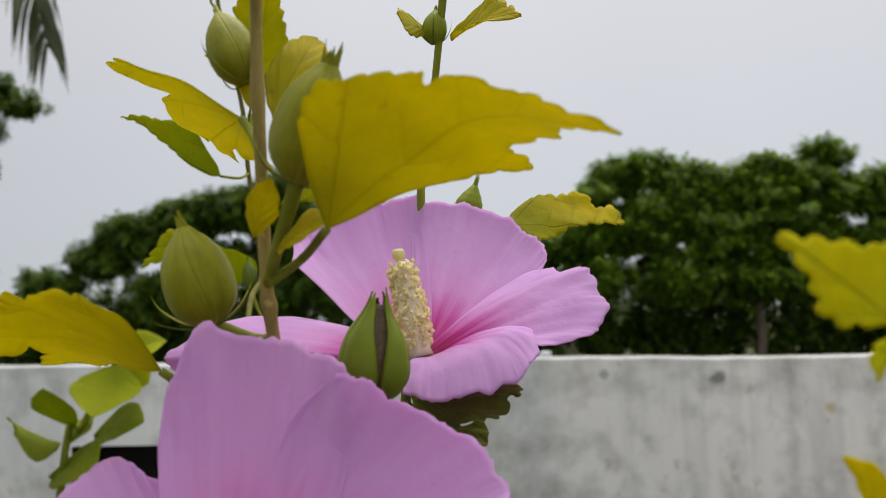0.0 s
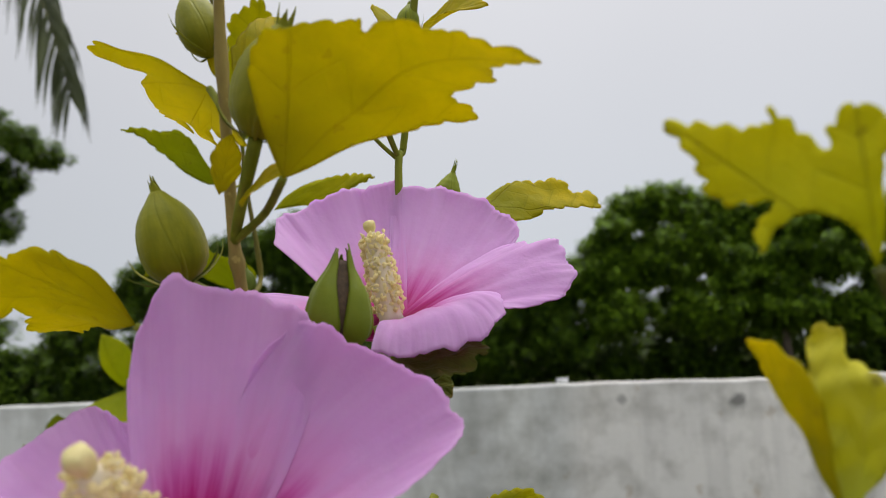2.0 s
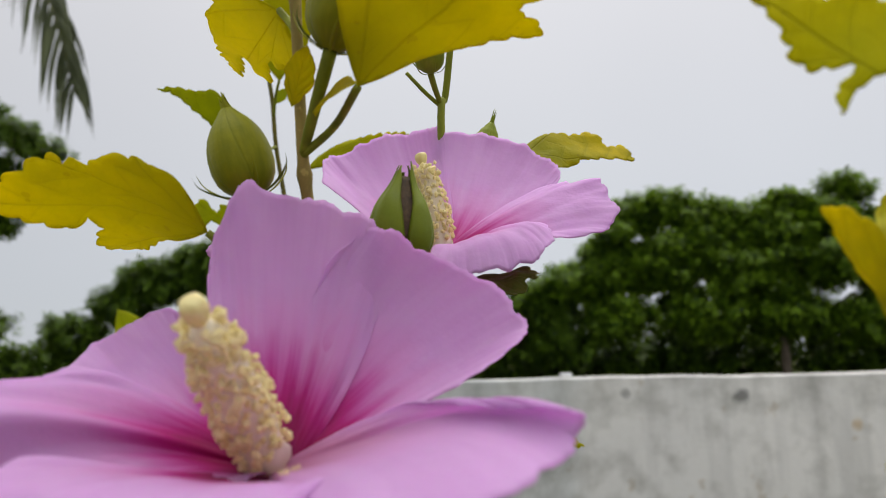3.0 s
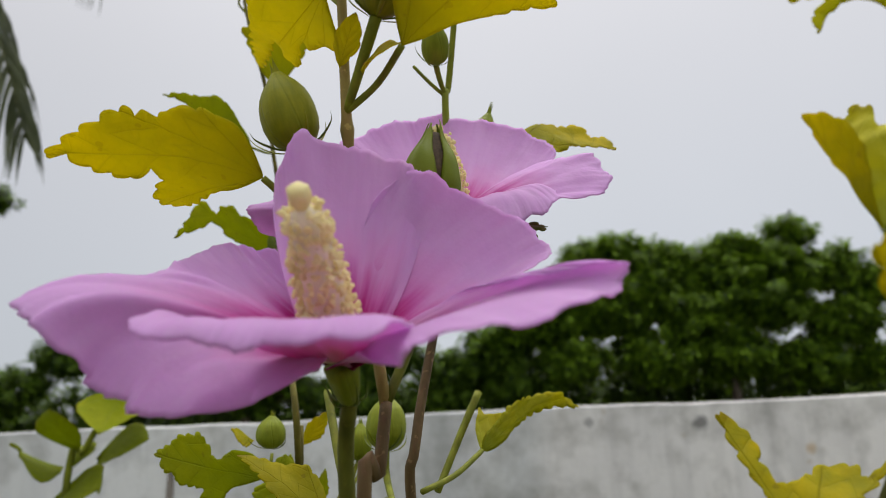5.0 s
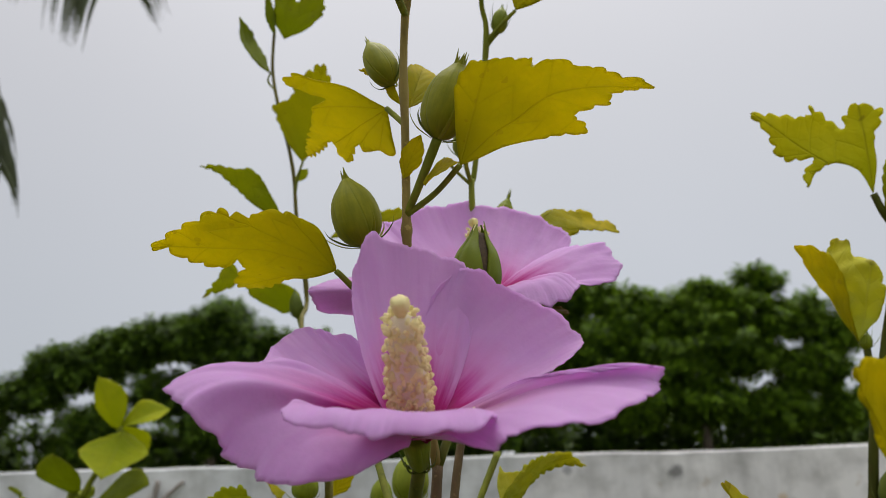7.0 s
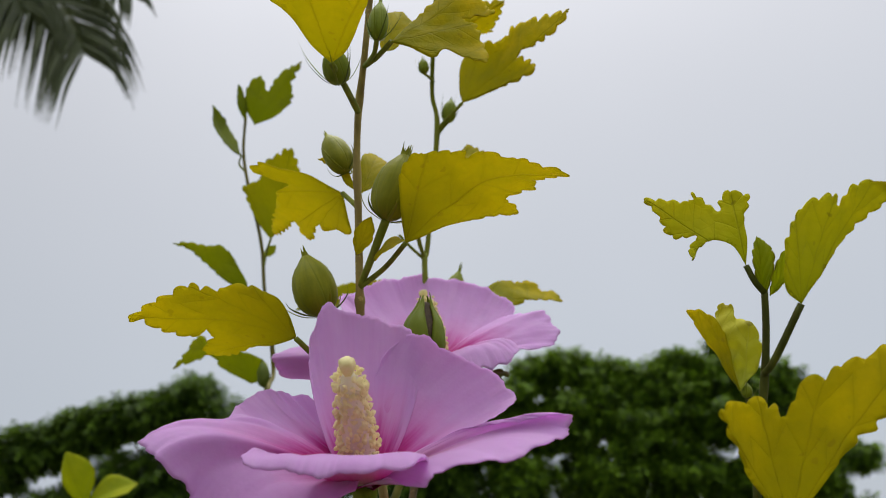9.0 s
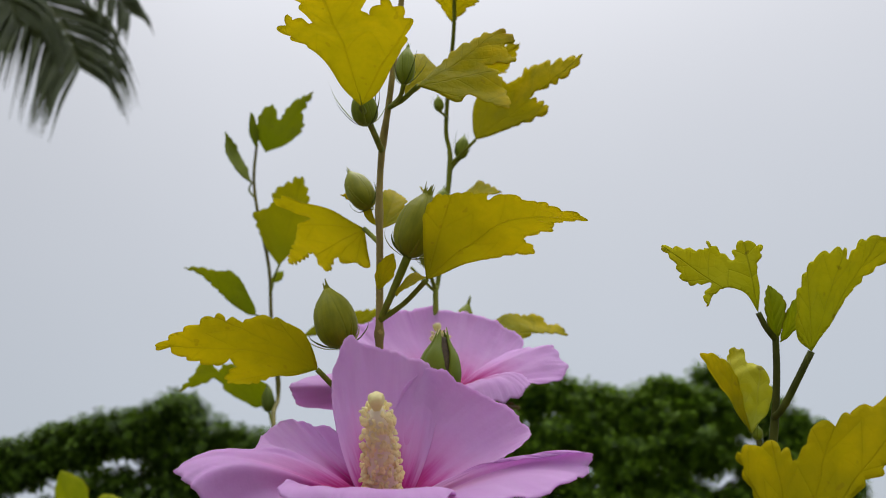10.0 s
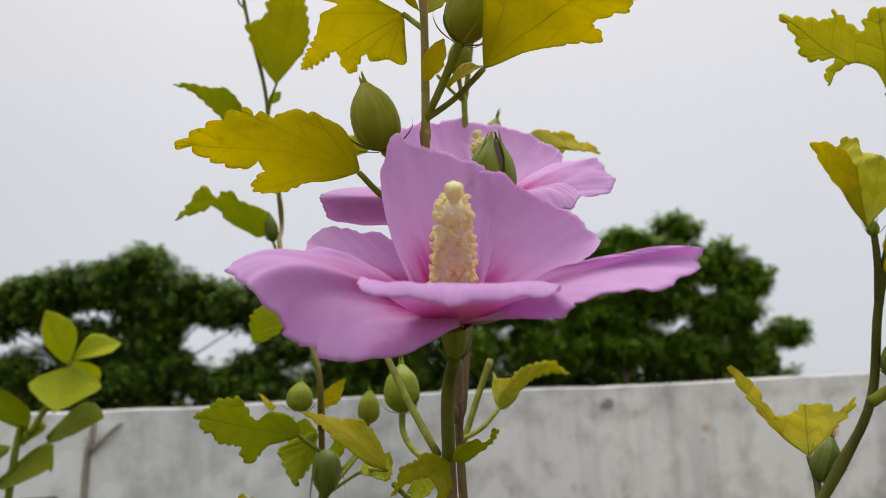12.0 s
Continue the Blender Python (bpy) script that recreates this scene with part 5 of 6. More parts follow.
bloom2 = flower_foot(F2 - F2_AXIS * 0.0105, F2_AXIS, 0.0042, cane, "lilac hibiscus bloom half hidden behind a seed capsule")
sail(F2, [(0.0163, 0.1200, 1.2973), (0.0155, 0.1293, 1.3060), (0.0212, 0.1329, 1.3098), (0.0326, 0.1365, 1.3154), (0.0419, 0.1375, 1.3154), (0.0500, 0.1362, 1.3178), (0.0526, 0.1348, 1.3109)],
     (0, 0.006, -0.002), ((0, 0.003, 0), (0, 0.008, -0.004), (0, 0.004, -0.002)), bloom2, 11.0, ragged=1.1, throat=0.16)
sail(F2, [(0.0479, 0.1332, 1.3069), (0.0510, 0.1355, 1.3146), (0.0640, 0.1365, 1.3146), (0.0776, 0.1330, 1.3086), (0.0847, 0.1258, 1.2998), (0.0822, 0.1184, 1.2922)],
     (0, 0.006, -0.002), ((0, 0.003, 0), (0, 0.007, -0.003), (0, 0.004, -0.001)), bloom2, 12.0, ragged=1.1, throat=0.16)
sail(F2, [(0.0807, 0.1203, 1.2940), (0.0880, 0.1163, 1.2934), (0.0933, 0.1143, 1.2937), (0.0974, 0.1089, 1.2866), (0.0936, 0.1016, 1.2775), (0.0795, 0.0938, 1.2747)],
     (0, 0.001, 0.003), ((0, 0, 0.002), (0, 0, 0.004), (0, 0, 0.004)), bloom2, 13.0, ruffle=0.0006, ragged=1.4, throat=0.16)
sail(F2, [(0.0782, 0.0970, 1.2782), (0.0780, 0.0890, 1.2733), (0.0730, 0.0830, 1.2677), (0.0644, 0.0790, 1.2655), (0.0552, 0.0770, 1.2639), (0.0482, 0.0780, 1.2659)],
     (0.004, -0.001, 0.006), ((0.002, 0.0, 0.004), (0.003, 0.002, 0.0125), (0.000, 0.0, 0.006)), bloom2, 14.0, ruffle=0.0008, ragged=1.4, throat=0.16)
sail(F2, [(0.0190, 0.1110, 1.2822), (0.0047, 0.1100, 1.2822), (-0.0020, 0.1000, 1.2785), (-0.0060, 0.0890, 1.2733), (-0.0028, 0.0965, 1.2682), (0.0060, 0.1070, 1.2688), (0.0200, 0.1060, 1.2680)],
     (0, 0.001, 0.002), ((0, 0, 0.001), (0, 0.001, 0.003), (0, 0, 0.001)), bloom2, 15.0, ruffle=0.0005, ragged=0.7, throat=0.16)
pistil(F2 + F2_AXIS * 0.0020, (0.0462, 0.0960, 1.2978), 0.0039, bloom2, 290, 12, 1.1)
stem("pedicel", [(0.0470, 0.1136, 1.2551), (0.0500, 0.1036, 1.2552), F2 - F2_AXIS * 0.0100], 0.0018, 0.0024, STEM_GREEN, cane)
bud((0.0549, 0.1334, 1.3613), (0.0558, 0.1324, 1.3729), 0.0036, BUD_GREEN, cane, 5, 0.6, seed=27)
leaf("leaf", (0.0537, 0.1331, 1.3656), (0.0446, 0.1259, 1.3677), (0.0490, 0.1263, 1.3626), (0.0495, 0.1355, 1.3722), LEAF_YELLOW, cane, OVAL, teeth=5, bend=0.1)
leaf("leaf", (0.0602, 0.1334, 1.3622), (0.0792, 0.1211, 1.3649), (0.0709, 0.1165, 1.3596), (0.0688, 0.1355, 1.3727), LEAF_YELLOW, cane, SHALLOW, teeth=6, bend=0.08)
fan_leaf((0.0763, 0.1381, 1.3084), [(0.0769, 0.1420, 1.3123), (0.0815, 0.1486, 1.3167), (0.0878, 0.1559, 1.3209), (0.0932, 0.1594, 1.3215), (0.0996, 0.1644, 1.3231), (0.1048, 0.1647, 1.3203), (0.1070, 0.1632, 1.3174), (0.1129, 0.1672, 1.3182), (0.1147, 0.1620, 1.3116), (0.1059, 0.1571, 1.3114), (0.0966, 0.1501, 1.3094), (0.0858, 0.1394, 1.3042), (0.0800, 0.1363, 1.3043)],
         (2, 8, 11), PALMATE_YELLOW, cane, 0.03, 0.04, teeth=22, depth=0.05, label="small yellow arching leaf", seed=18.0)
stem("petiole", [(0.0500, 0.1325, 1.2919), (0.0690, 0.1450, 1.2959), (0.0763, 0.1381, 1.3084)], 0.0009, 0.0008, STEM_GREEN, cane)
fan_leaf((0.0507, 0.0880, 1.2633), [(0.0548, 0.0940, 1.2651), (0.0602, 0.0950, 1.2669), (0.0656, 0.0940, 1.2676), (0.0704, 0.0920, 1.2679), (0.0736, 0.0900, 1.2665), (0.0740, 0.0870, 1.2647), (0.0717, 0.0870, 1.2650), (0.0705, 0.0840, 1.2629), (0.0680, 0.0820, 1.2612), (0.0645, 0.0810, 1.2603), (0.0607, 0.0810, 1.2592), (0.0578, 0.0820, 1.2581), (0.0548, 0.0840, 1.2606)],
         (3, 5, 8), PALMATE_DARK, cane, 0.06, 0.08, teeth=14, depth=0.10, label="dark green leaf with curled pale edges under the bloom", seed=24.0, crumple=2.0)
fan_leaf((0.0575, 0.0820, 1.2587), [(0.0610, 0.0800, 1.2590), (0.0633, 0.0790, 1.2599), (0.0654, 0.0780, 1.2593), (0.0661, 0.0760, 1.2570), (0.0649, 0.0750, 1.2552), (0.0617, 0.0770, 1.2557)],
         (2, 3), PALMATE_DARK, cane, 0.06, 0.08, teeth=10, depth=0.05, seed=25.0, crumple=2.0)
bud((0.0634, 0.1508, 1.3116), (0.0681, 0.1495, 1.3266), 0.0044, BUD_GREEN, cane, 3, 0.3, seed=21, beak=0.3, shape=CAPSULE)
bud((0.0478, 0.1300, 1.3325), (0.0477, 0.1190, 1.3450), 0.0046, BUD_GREEN, cane, 4, 0.4, seed=22)
stem("petiole", [(0.0508, 0.1362, 1.3240), (0.0490, 0.1335, 1.3285), (0.0478, 0.1300, 1.3325)], 0.0008, 0.0010, STEM_GREEN, cane)
stem("petiole", [(0.0507, 0.1360, 1.3235), (0.0455, 0.1355, 1.3285), (0.0402, 0.1350, 1.3345)], 0.0007, 0.0006, STEM_GREEN, cane)
bud((0.0629, 0.1274, 1.3841), (0.0654, 0.1263, 1.3966), 0.0032, BUD_GREEN, cane, 6, 0.9, seed=23)
stem("petiole", [(0.0582, 0.1299, 1.3788), (0.0611, 0.1286, 1.3826), (0.0629, 0.1274, 1.3841)], 0.0007, 0.0008, STEM_GREEN, cane)
bud((0.0525, 0.1130, 1.3996), (0.0519, 0.1123, 1.4078), 0.0022, BUD_GREEN, cane, 6, 0.9, seed=24)
stem("petiole", [(0.0571, 0.1200, 1.4001), (0.0545, 0.1160, 1.4000), (0.0525, 0.1130, 1.3996)], 0.0006, 0.0006, STEM_GREEN, cane)
fan_leaf((0.0690, 0.1193, 1.3892), [(0.0664, 0.1192, 1.3976), (0.0682, 0.1167, 1.4092), (0.0756, 0.1085, 1.4119), (0.0826, 0.1008, 1.4101), (0.0872, 0.0952, 1.4125), (0.0948, 0.0859, 1.4089), (0.1054, 0.0716, 1.4017), (0.0995, 0.0797, 1.3969), (0.0912, 0.0905, 1.3973), (0.0879, 0.0947, 1.3965), (0.0910, 0.0909, 1.3931), (0.0937, 0.0874, 1.3857), (0.0858, 0.0976, 1.3861), (0.0746, 0.1107, 1.3877)],
         (2, 6, 11), PALMATE_YELLOW, cane, 0.04, 0.05, teeth=26, depth=0.065, label="yellow lobed leaf near the stem top", seed=5.0)
stem("petiole", [(0.0583, 0.1290, 1.3810), (0.0626, 0.1254, 1.3848), (0.0690, 0.1193, 1.3892)], 0.0009, 0.0007, STEM_GREEN, cane)
leaf("leaf", (0.0572, 0.0902, 1.4308), (0.0537, 0.0594, 1.4386), (0.0657, 0.0704, 1.4282), (0.0455, 0.0796, 1.4374), LEAF_YELLOW, cane, LOBED, bend=0.05)
leaf("leaf", (0.0579, 0.1068, 1.4130), (0.0829, 0.0817, 1.4131), (0.0864, 0.1014, 1.4183), (0.0716, 0.0910, 1.4222), LEAF_YELLOW, cane, SHALLOW, bend=0.1)
stem("cut_stalk", [(0.0424, 0.1310, 1.1943), (0.0501, 0.1397, 1.2097), (0.0573, 0.1468, 1.2236)], 0.0011, 0.0013, STEM_GREEN, cane)
fan_leaf((0.0566, 0.1345, 1.2054), [(0.0584, 0.1368, 1.2100), (0.0638, 0.1418, 1.2144), (0.0689, 0.1465, 1.2192), (0.0756, 0.1518, 1.2217), (0.0853, 0.1586, 1.2228), (0.0918, 0.1622, 1.2170), (0.0846, 0.1575, 1.2178), (0.0767, 0.1516, 1.2155), (0.0706, 0.1466, 1.2120), (0.0647, 0.1413, 1.2074), (0.0595, 0.1368, 1.2052)],
         (4, 5), PALMATE_LIME, cane, 0.04, 0.08, teeth=26, depth=0.045, label="lime green arching leaf with a toothed edge", seed=19.0)
fan_leaf((0.0566, 0.1345, 1.2054), [(0.0557, 0.1354, 1.2104), (0.0560, 0.1371, 1.2147), (0.0573, 0.1397, 1.2188), (0.0594, 0.1413, 1.2168), (0.0649, 0.1469, 1.2163), (0.0624, 0.1432, 1.2124), (0.0587, 0.1377, 1.2074)],
         (2,), PALMATE_PALE, cane, 0.05, 0.05, teeth=10, depth=0.03, label="pale lobe folded up at the leaf foot", seed=20.0)
stem("petiole", [(0.0380, 0.1107, 1.1964), (0.0478, 0.1224, 1.1996), (0.0566, 0.1345, 1.2054)], 0.0009, 0.0008, STEM_GREEN, cane)
bud((0.0250, 0.1702, 1.2055), (0.0263, 0.1762, 1.2283), 0.0072, BUD_GREEN, cane, 4, 0.3, seed=25, beak=0.18)
stem("petiole", [(0.0329, 0.1116, 1.1860), (0.0275, 0.1514, 1.1910), (0.0250, 0.1688, 1.1977), (0.0250, 0.1702, 1.2055)], 0.0010, 0.0014, STEM_GREEN, cane)
settle(cane)

# ---- slender branch to one side, further back ----
side_cane = thing("hibiscus_shrub", (-0.02, 0.20, 0.0), "slender hibiscus cane with small green leaves and buds", "shrub", "hibiscus canes")
stem("stem", [(-0.02, 0.20, -0.03), (-0.015, 0.20, 0.7), (-0.0075, 0.1830, 1.1733), (-0.0074, 0.1807, 1.2001), (-0.0087, 0.1783, 1.2274), (-0.0215, 0.2200, 1.2668), (-0.0264, 0.2430, 1.2905), (-0.0262, 0.2621, 1.3022), (-0.0272, 0.2607, 1.3185), (-0.0316, 0.2581, 1.3484), (-0.0333, 0.2560, 1.3724), (-0.0372, 0.2541, 1.3936), (-0.0422, 0.2524, 1.4133), (-0.0452, 0.2506, 1.4336), (-0.0445, 0.2487, 1.4557)],
     0.0014, 0.0009, STEM_RUDDY, side_cane, "slender ruddy green stem", knots=((0.55, 0.3), (0.8, 0.3)))
fan_leaf((-0.0388, 0.2472, 1.4499), [(-0.0440, 0.2403, 1.4598), (-0.0425, 0.2391, 1.4730), (-0.0350, 0.2386, 1.4788), (-0.0305, 0.2394, 1.4700), (-0.0245, 0.2385, 1.4800), (-0.0106, 0.2378, 1.4880), (-0.0166, 0.2390, 1.4744), (-0.0163, 0.2399, 1.4639), (-0.0254, 0.2407, 1.4544)],
         (2, 5, 7), PALMATE_GREEN, side_cane, 0.04, 0.05, teeth=20, depth=0.065, seed=8.0)
leaf("leaf", (-0.0436, 0.2489, 1.4527), (-0.0480, 0.2391, 1.4728), (-0.0412, 0.2403, 1.4599), (-0.0476, 0.2481, 1.4622), LEAF_GREEN, side_cane, OVAL, teeth=6, bend=0.05)
leaf("leaf", (-0.0461, 0.2508, 1.4317), (-0.0622, 0.2384, 1.4581), (-0.0540, 0.2304, 1.4345), (-0.0480, 0.2585, 1.4578), LEAF_GREEN, side_cane, OVAL, teeth=6, bend=0.1, wide=0.55)
stem("petiole", [(-0.0435, 0.2517, 1.4207), (-0.0476, 0.2512, 1.4262), (-0.0461, 0.2508, 1.4317)], 0.0006, 0.0005, STEM_GREEN, side_cane)
fan_leaf((-0.0276, 0.2476, 1.3765), [(-0.0349, 0.2429, 1.3854), (-0.0399, 0.2374, 1.3956), (-0.0416, 0.2335, 1.4029), (-0.0322, 0.2313, 1.4072), (-0.0306, 0.2277, 1.4141), (-0.0222, 0.2252, 1.4190), (-0.0146, 0.2237, 1.4217), (-0.0109, 0.2288, 1.4124), (-0.0103, 0.2373, 1.3962), (-0.0185, 0.2428, 1.3857)],
         (2, 6, 8), PALMATE_LIME, side_cane, 0.04, 0.05, teeth=22, depth=0.065, seed=7.0)
stem("petiole", [(-0.0325, 0.2569, 1.3620), (-0.0302, 0.2511, 1.3707), (-0.0271, 0.2455, 1.3766)], 0.0007, 0.0006, STEM_GREEN, side_cane)
fan_leaf((-0.0372, 0.2343, 1.3428), [(-0.0379, 0.2325, 1.3472), (-0.0410, 0.2300, 1.3529), (-0.0442, 0.2275, 1.3587), (-0.0480, 0.2255, 1.3633), (-0.0520, 0.2245, 1.3652), (-0.0566, 0.2244, 1.3648), (-0.0612, 0.2239, 1.3655), (-0.0673, 0.2231, 1.3665), (-0.0754, 0.2230, 1.3656), (-0.0672, 0.2245, 1.3630), (-0.0595, 0.2274, 1.3568), (-0.0517, 0.2307, 1.3497), (-0.0455, 0.2327, 1.3455), (-0.0409, 0.2340, 1.3430)],
         (3, 8), PALMATE_GREEN, side_cane, 0.03, 0.05, teeth=20, depth=0.035, label="green narrow leaf that arches outwards", seed=27.0)
stem("petiole", [(-0.0316, 0.2581, 1.3484), (-0.0325, 0.2462, 1.3441), (-0.0372, 0.2343, 1.3428)], 0.0007, 0.0006, STEM_GREEN, side_cane)
fan_leaf((-0.0356, 0.2719, 1.3003), [(-0.0308, 0.2712, 1.3041), (-0.0309, 0.2688, 1.3096), (-0.0358, 0.2658, 1.3136), (-0.0421, 0.2633, 1.3157), (-0.0478, 0.2609, 1.3178), (-0.0516, 0.2583, 1.3215), (-0.0571, 0.2569, 1.3215), (-0.0592, 0.2580, 1.3178), (-0.0630, 0.2547, 1.3229), (-0.0675, 0.2540, 1.3221), (-0.0714, 0.2552, 1.3171), (-0.0740, 0.2562, 1.3135), (-0.0796, 0.2579, 1.3064), (-0.0734, 0.2583, 1.3091), (-0.0683, 0.2590, 1.3105), (-0.0604, 0.2595, 1.3139), (-0.0545, 0.2640, 1.3073), (-0.0451, 0.2686, 1.3024), (-0.0397, 0.2712, 1.2995)],
         (5, 9, 12), PALMATE_GREEN, side_cane, 0.05, 0.06, teeth=20, depth=0.05, seed=17.0)
bud((-0.0307, 0.2627, 1.2953), (-0.0327, 0.2613, 1.3113), 0.0036, BUD_DARK, side_cane, 4, 0.6, seed=31)
stem("petiole", [(-0.0254, 0.2639, 1.2817), (-0.0285, 0.2633, 1.2880), (-0.0307, 0.2627, 1.2953)], 0.0007, 0.0008, STEM_GREEN, side_cane)
leaf("leaf", (-0.0325, 0.2563, 1.3689), (-0.0257, 0.2556, 1.3760), (-0.0272, 0.2562, 1.3697), (-0.0307, 0.2558, 1.3742), LEAF_LIME, side_cane, OVAL, teeth=3)
bud((-0.0156, 0.1700, 1.2079), (-0.0145, 0.1688, 1.2211), 0.0052, BUD_GREEN, side_cane, 4, 0.3, seed=32)
bud((-0.0051, 0.1692, 1.1924), (-0.0063, 0.1712, 1.1713), 0.0056, BUD_DARK, side_cane, 4, 0.9, seed=33, label="dark bud hanging with its beak down")
bud((0.0130, 0.2007, 1.2008), (0.0141, 0.1993, 1.2172), 0.0048, BUD_GREEN, side_cane, 3, 0.3, seed=34)
stem("petiole", [(-0.0070, 0.1826, 1.1778), (0.0057, 0.1918, 1.1875), (0.0130, 0.2007, 1.2008)], 0.0009, 0.0010, STEM_GREEN, side_cane)
fan_leaf((-0.0152, 0.1602, 1.1986), [(-0.0155, 0.1596, 1.2027), (-0.0186, 0.1596, 1.2065), (-0.0228, 0.1602, 1.2083), (-0.0263, 0.1609, 1.2085), (-0.0311, 0.1623, 1.2060), (-0.0346, 0.1622, 1.2109), (-0.0373, 0.1621, 1.2147), (-0.0409, 0.1630, 1.2143), (-0.0453, 0.1639, 1.2142), (-0.0497, 0.1654, 1.2111), (-0.0555, 0.1671, 1.2082), (-0.0532, 0.1671, 1.2055), (-0.0516, 0.1673, 1.2024), (-0.0473, 0.1667, 1.2009), (-0.0465, 0.1669, 1.1983), (-0.0416, 0.1661, 1.1969), (-0.0379, 0.1655, 1.1960), (-0.0374, 0.1659, 1.1928), (-0.0358, 0.1661, 1.1901), (-0.0330, 0.1656, 1.1895), (-0.0307, 0.1647, 1.1920), (-0.0272, 0.1633, 1.1956), (-0.0217, 0.1619, 1.1969)],
         (6, 10, 19), PALMATE_GREEN, side_cane, 0.04, 0.05, teeth=30, depth=0.05, label="green lobed leaf low on the cane", seed=15.0, crumple=1.2)
stem("petiole", [(-0.0076, 0.1815, 1.1912), (-0.0130, 0.1710, 1.1958), (-0.0152, 0.1602, 1.1986)], 0.0009, 0.0008, STEM_GREEN, side_cane)
fan_leaf((0.0127, 0.1013, 1.1893), [(0.0068, 0.0990, 1.1932), (0.0001, 0.1005, 1.1986), (-0.0076, 0.1080, 1.2046), (-0.0140, 0.1148, 1.2076), (-0.0085, 0.1157, 1.2084), (-0.0004, 0.1140, 1.2048), (0.0060, 0.1119, 1.2056), (0.0108, 0.1082, 1.2023), (0.0129, 0.1038, 1.1956)],
         (3, 6), PALMATE_YELLOW, side_cane, 0.04, 0.05, teeth=18, depth=0.05, seed=16.0)
leaf("leaf", (-0.0093, 0.1828, 1.1991), (-0.0184, 0.1775, 1.1791), (-0.0095, 0.1817, 1.1886), (-0.0247, 0.1814, 1.1922), LEAF_LIME, side_cane, SHALLOW, teeth=6, bend=0.08)
leaf("leaf", (0.0163, 0.1311, 1.1929), (0.0061, 0.1267, 1.1863), (0.0155, 0.1237, 1.1856), (0.0096, 0.1332, 1.1922), LEAF_LIME, side_cane, OVAL, teeth=6, bend=0.08)
stem("petiole", [(-0.0070, 0.1810, 1.1736), (0.0068, 0.1418, 1.1859), (0.0127, 0.1013, 1.1893)], 0.0007, 0.0006, STEM_GREEN, side_cane)
leaf("leaf", (-0.0176, 0.1915, 1.1912), (-0.0139, 0.1903, 1.2048), (-0.0095, 0.1913, 1.1930), (-0.0223, 0.1915, 1.1915), LEAF_LIME, side_cane, OVAL, teeth=5)
leaf("leaf", (-0.0343, 0.1875, 1.2365), (-0.0260, 0.1861, 1.2534), (-0.0227, 0.1872, 1.2404), (-0.0354, 0.1865, 1.2478), LEAF_LIME, side_cane, OVAL, teeth=5)
for base, tip, r, l, m in (
        ((-0.0076, 0.1734, 1.1688), (-0.0377, 0.1526, 1.1772), (-0.0229, 0.1530, 1.1725), (-0.0257, 0.1827, 1.1768), LEAF_YELLOW),
        ((-0.0179, 0.2020, 1.1861), (-0.0137, 0.2004, 1.2044), (-0.0099, 0.2012, 1.1950), (-0.0219, 0.2012, 1.1947), LEAF_LIME),
        ((-0.0257, 0.1898, 1.2105), (-0.0318, 0.1794, 1.2149), (-0.0281, 0.1798, 1.2101), (-0.0297, 0.1894, 1.2150), LEAF_YELLOW),
        ((-0.0071, 0.1900, 1.2081), (0.0032, 0.1889, 1.2204), (0.0005, 0.1897, 1.2112), (-0.0045, 0.1893, 1.2167), LEAF_YELLOW),
        ((-0.0020, 0.1920, 1.1855), (0.0010, 0.1908, 1.1988), (0.0022, 0.1915, 1.1911), (-0.0034, 0.1914, 1.1927), LEAF_LIME),
        ((0.0272, 0.1215, 1.1879), (0.0226, 0.1124, 1.1773), (0.0289, 0.1120, 1.1822), (0.0212, 0.1220, 1.1829), LEAF_LIME)):
    leaf("leaf", base, tip, r, l, m, side_cane, SHALLOW, teeth=5, bend=0.06)
for pts in ([(-0.0013, 0.1825, 1.1793), (0.0087, 0.1917, 1.1894), (0.0145, 0.2009, 1.1982)], [(-0.0171, 0.1826, 1.1783), (-0.0201, 0.1866, 1.1895), (-0.0189, 0.1903, 1.2054)], [(0.0149, 0.1017, 1.1850), (0.0214, 0.1123, 1.1783), (0.0285, 0.1228, 1.1733)]):
    stem("petiole", pts, 0.0009, 0.0007, STEM_GREEN, side_cane)
settle(side_cane)

# ---- hibiscus close to the camera's other side ----
near_cane = thing("hibiscus_shrub", (0.10, 0.02, 0.0), "hibiscus cane with lobed leaves and a crumpled young leaf", "shrub", "hibiscus canes")
stem("stem", [(0.04, 0.05, -0.03), (0.04, 0.05, 0.5), (0.035, 0.05, 0.95), (0.050, 0.030, 1.12), (0.0915, 0.0181, 1.1715), (0.1055, 0.0138, 1.1915), (0.1132, 0.0105, 1.2060), (0.1154, 0.0068, 1.2258), (0.1185, 0.0022, 1.2438), (0.1193, -0.0018, 1.2552), (0.1195, -0.0047, 1.2653)],
     0.0013, 0.0008, STEM_SILHOUETTE, near_cane, "olive-green stem", knots=((0.5, 0.3), (0.8, 0.2)))
stem("petiole", [(0.1192, -0.0047, 1.2646), (0.1168, -0.0059, 1.2670), (0.1153, -0.0062, 1.2708)], 0.0008, 0.0007, STEM_SILHOUETTE, near_cane)
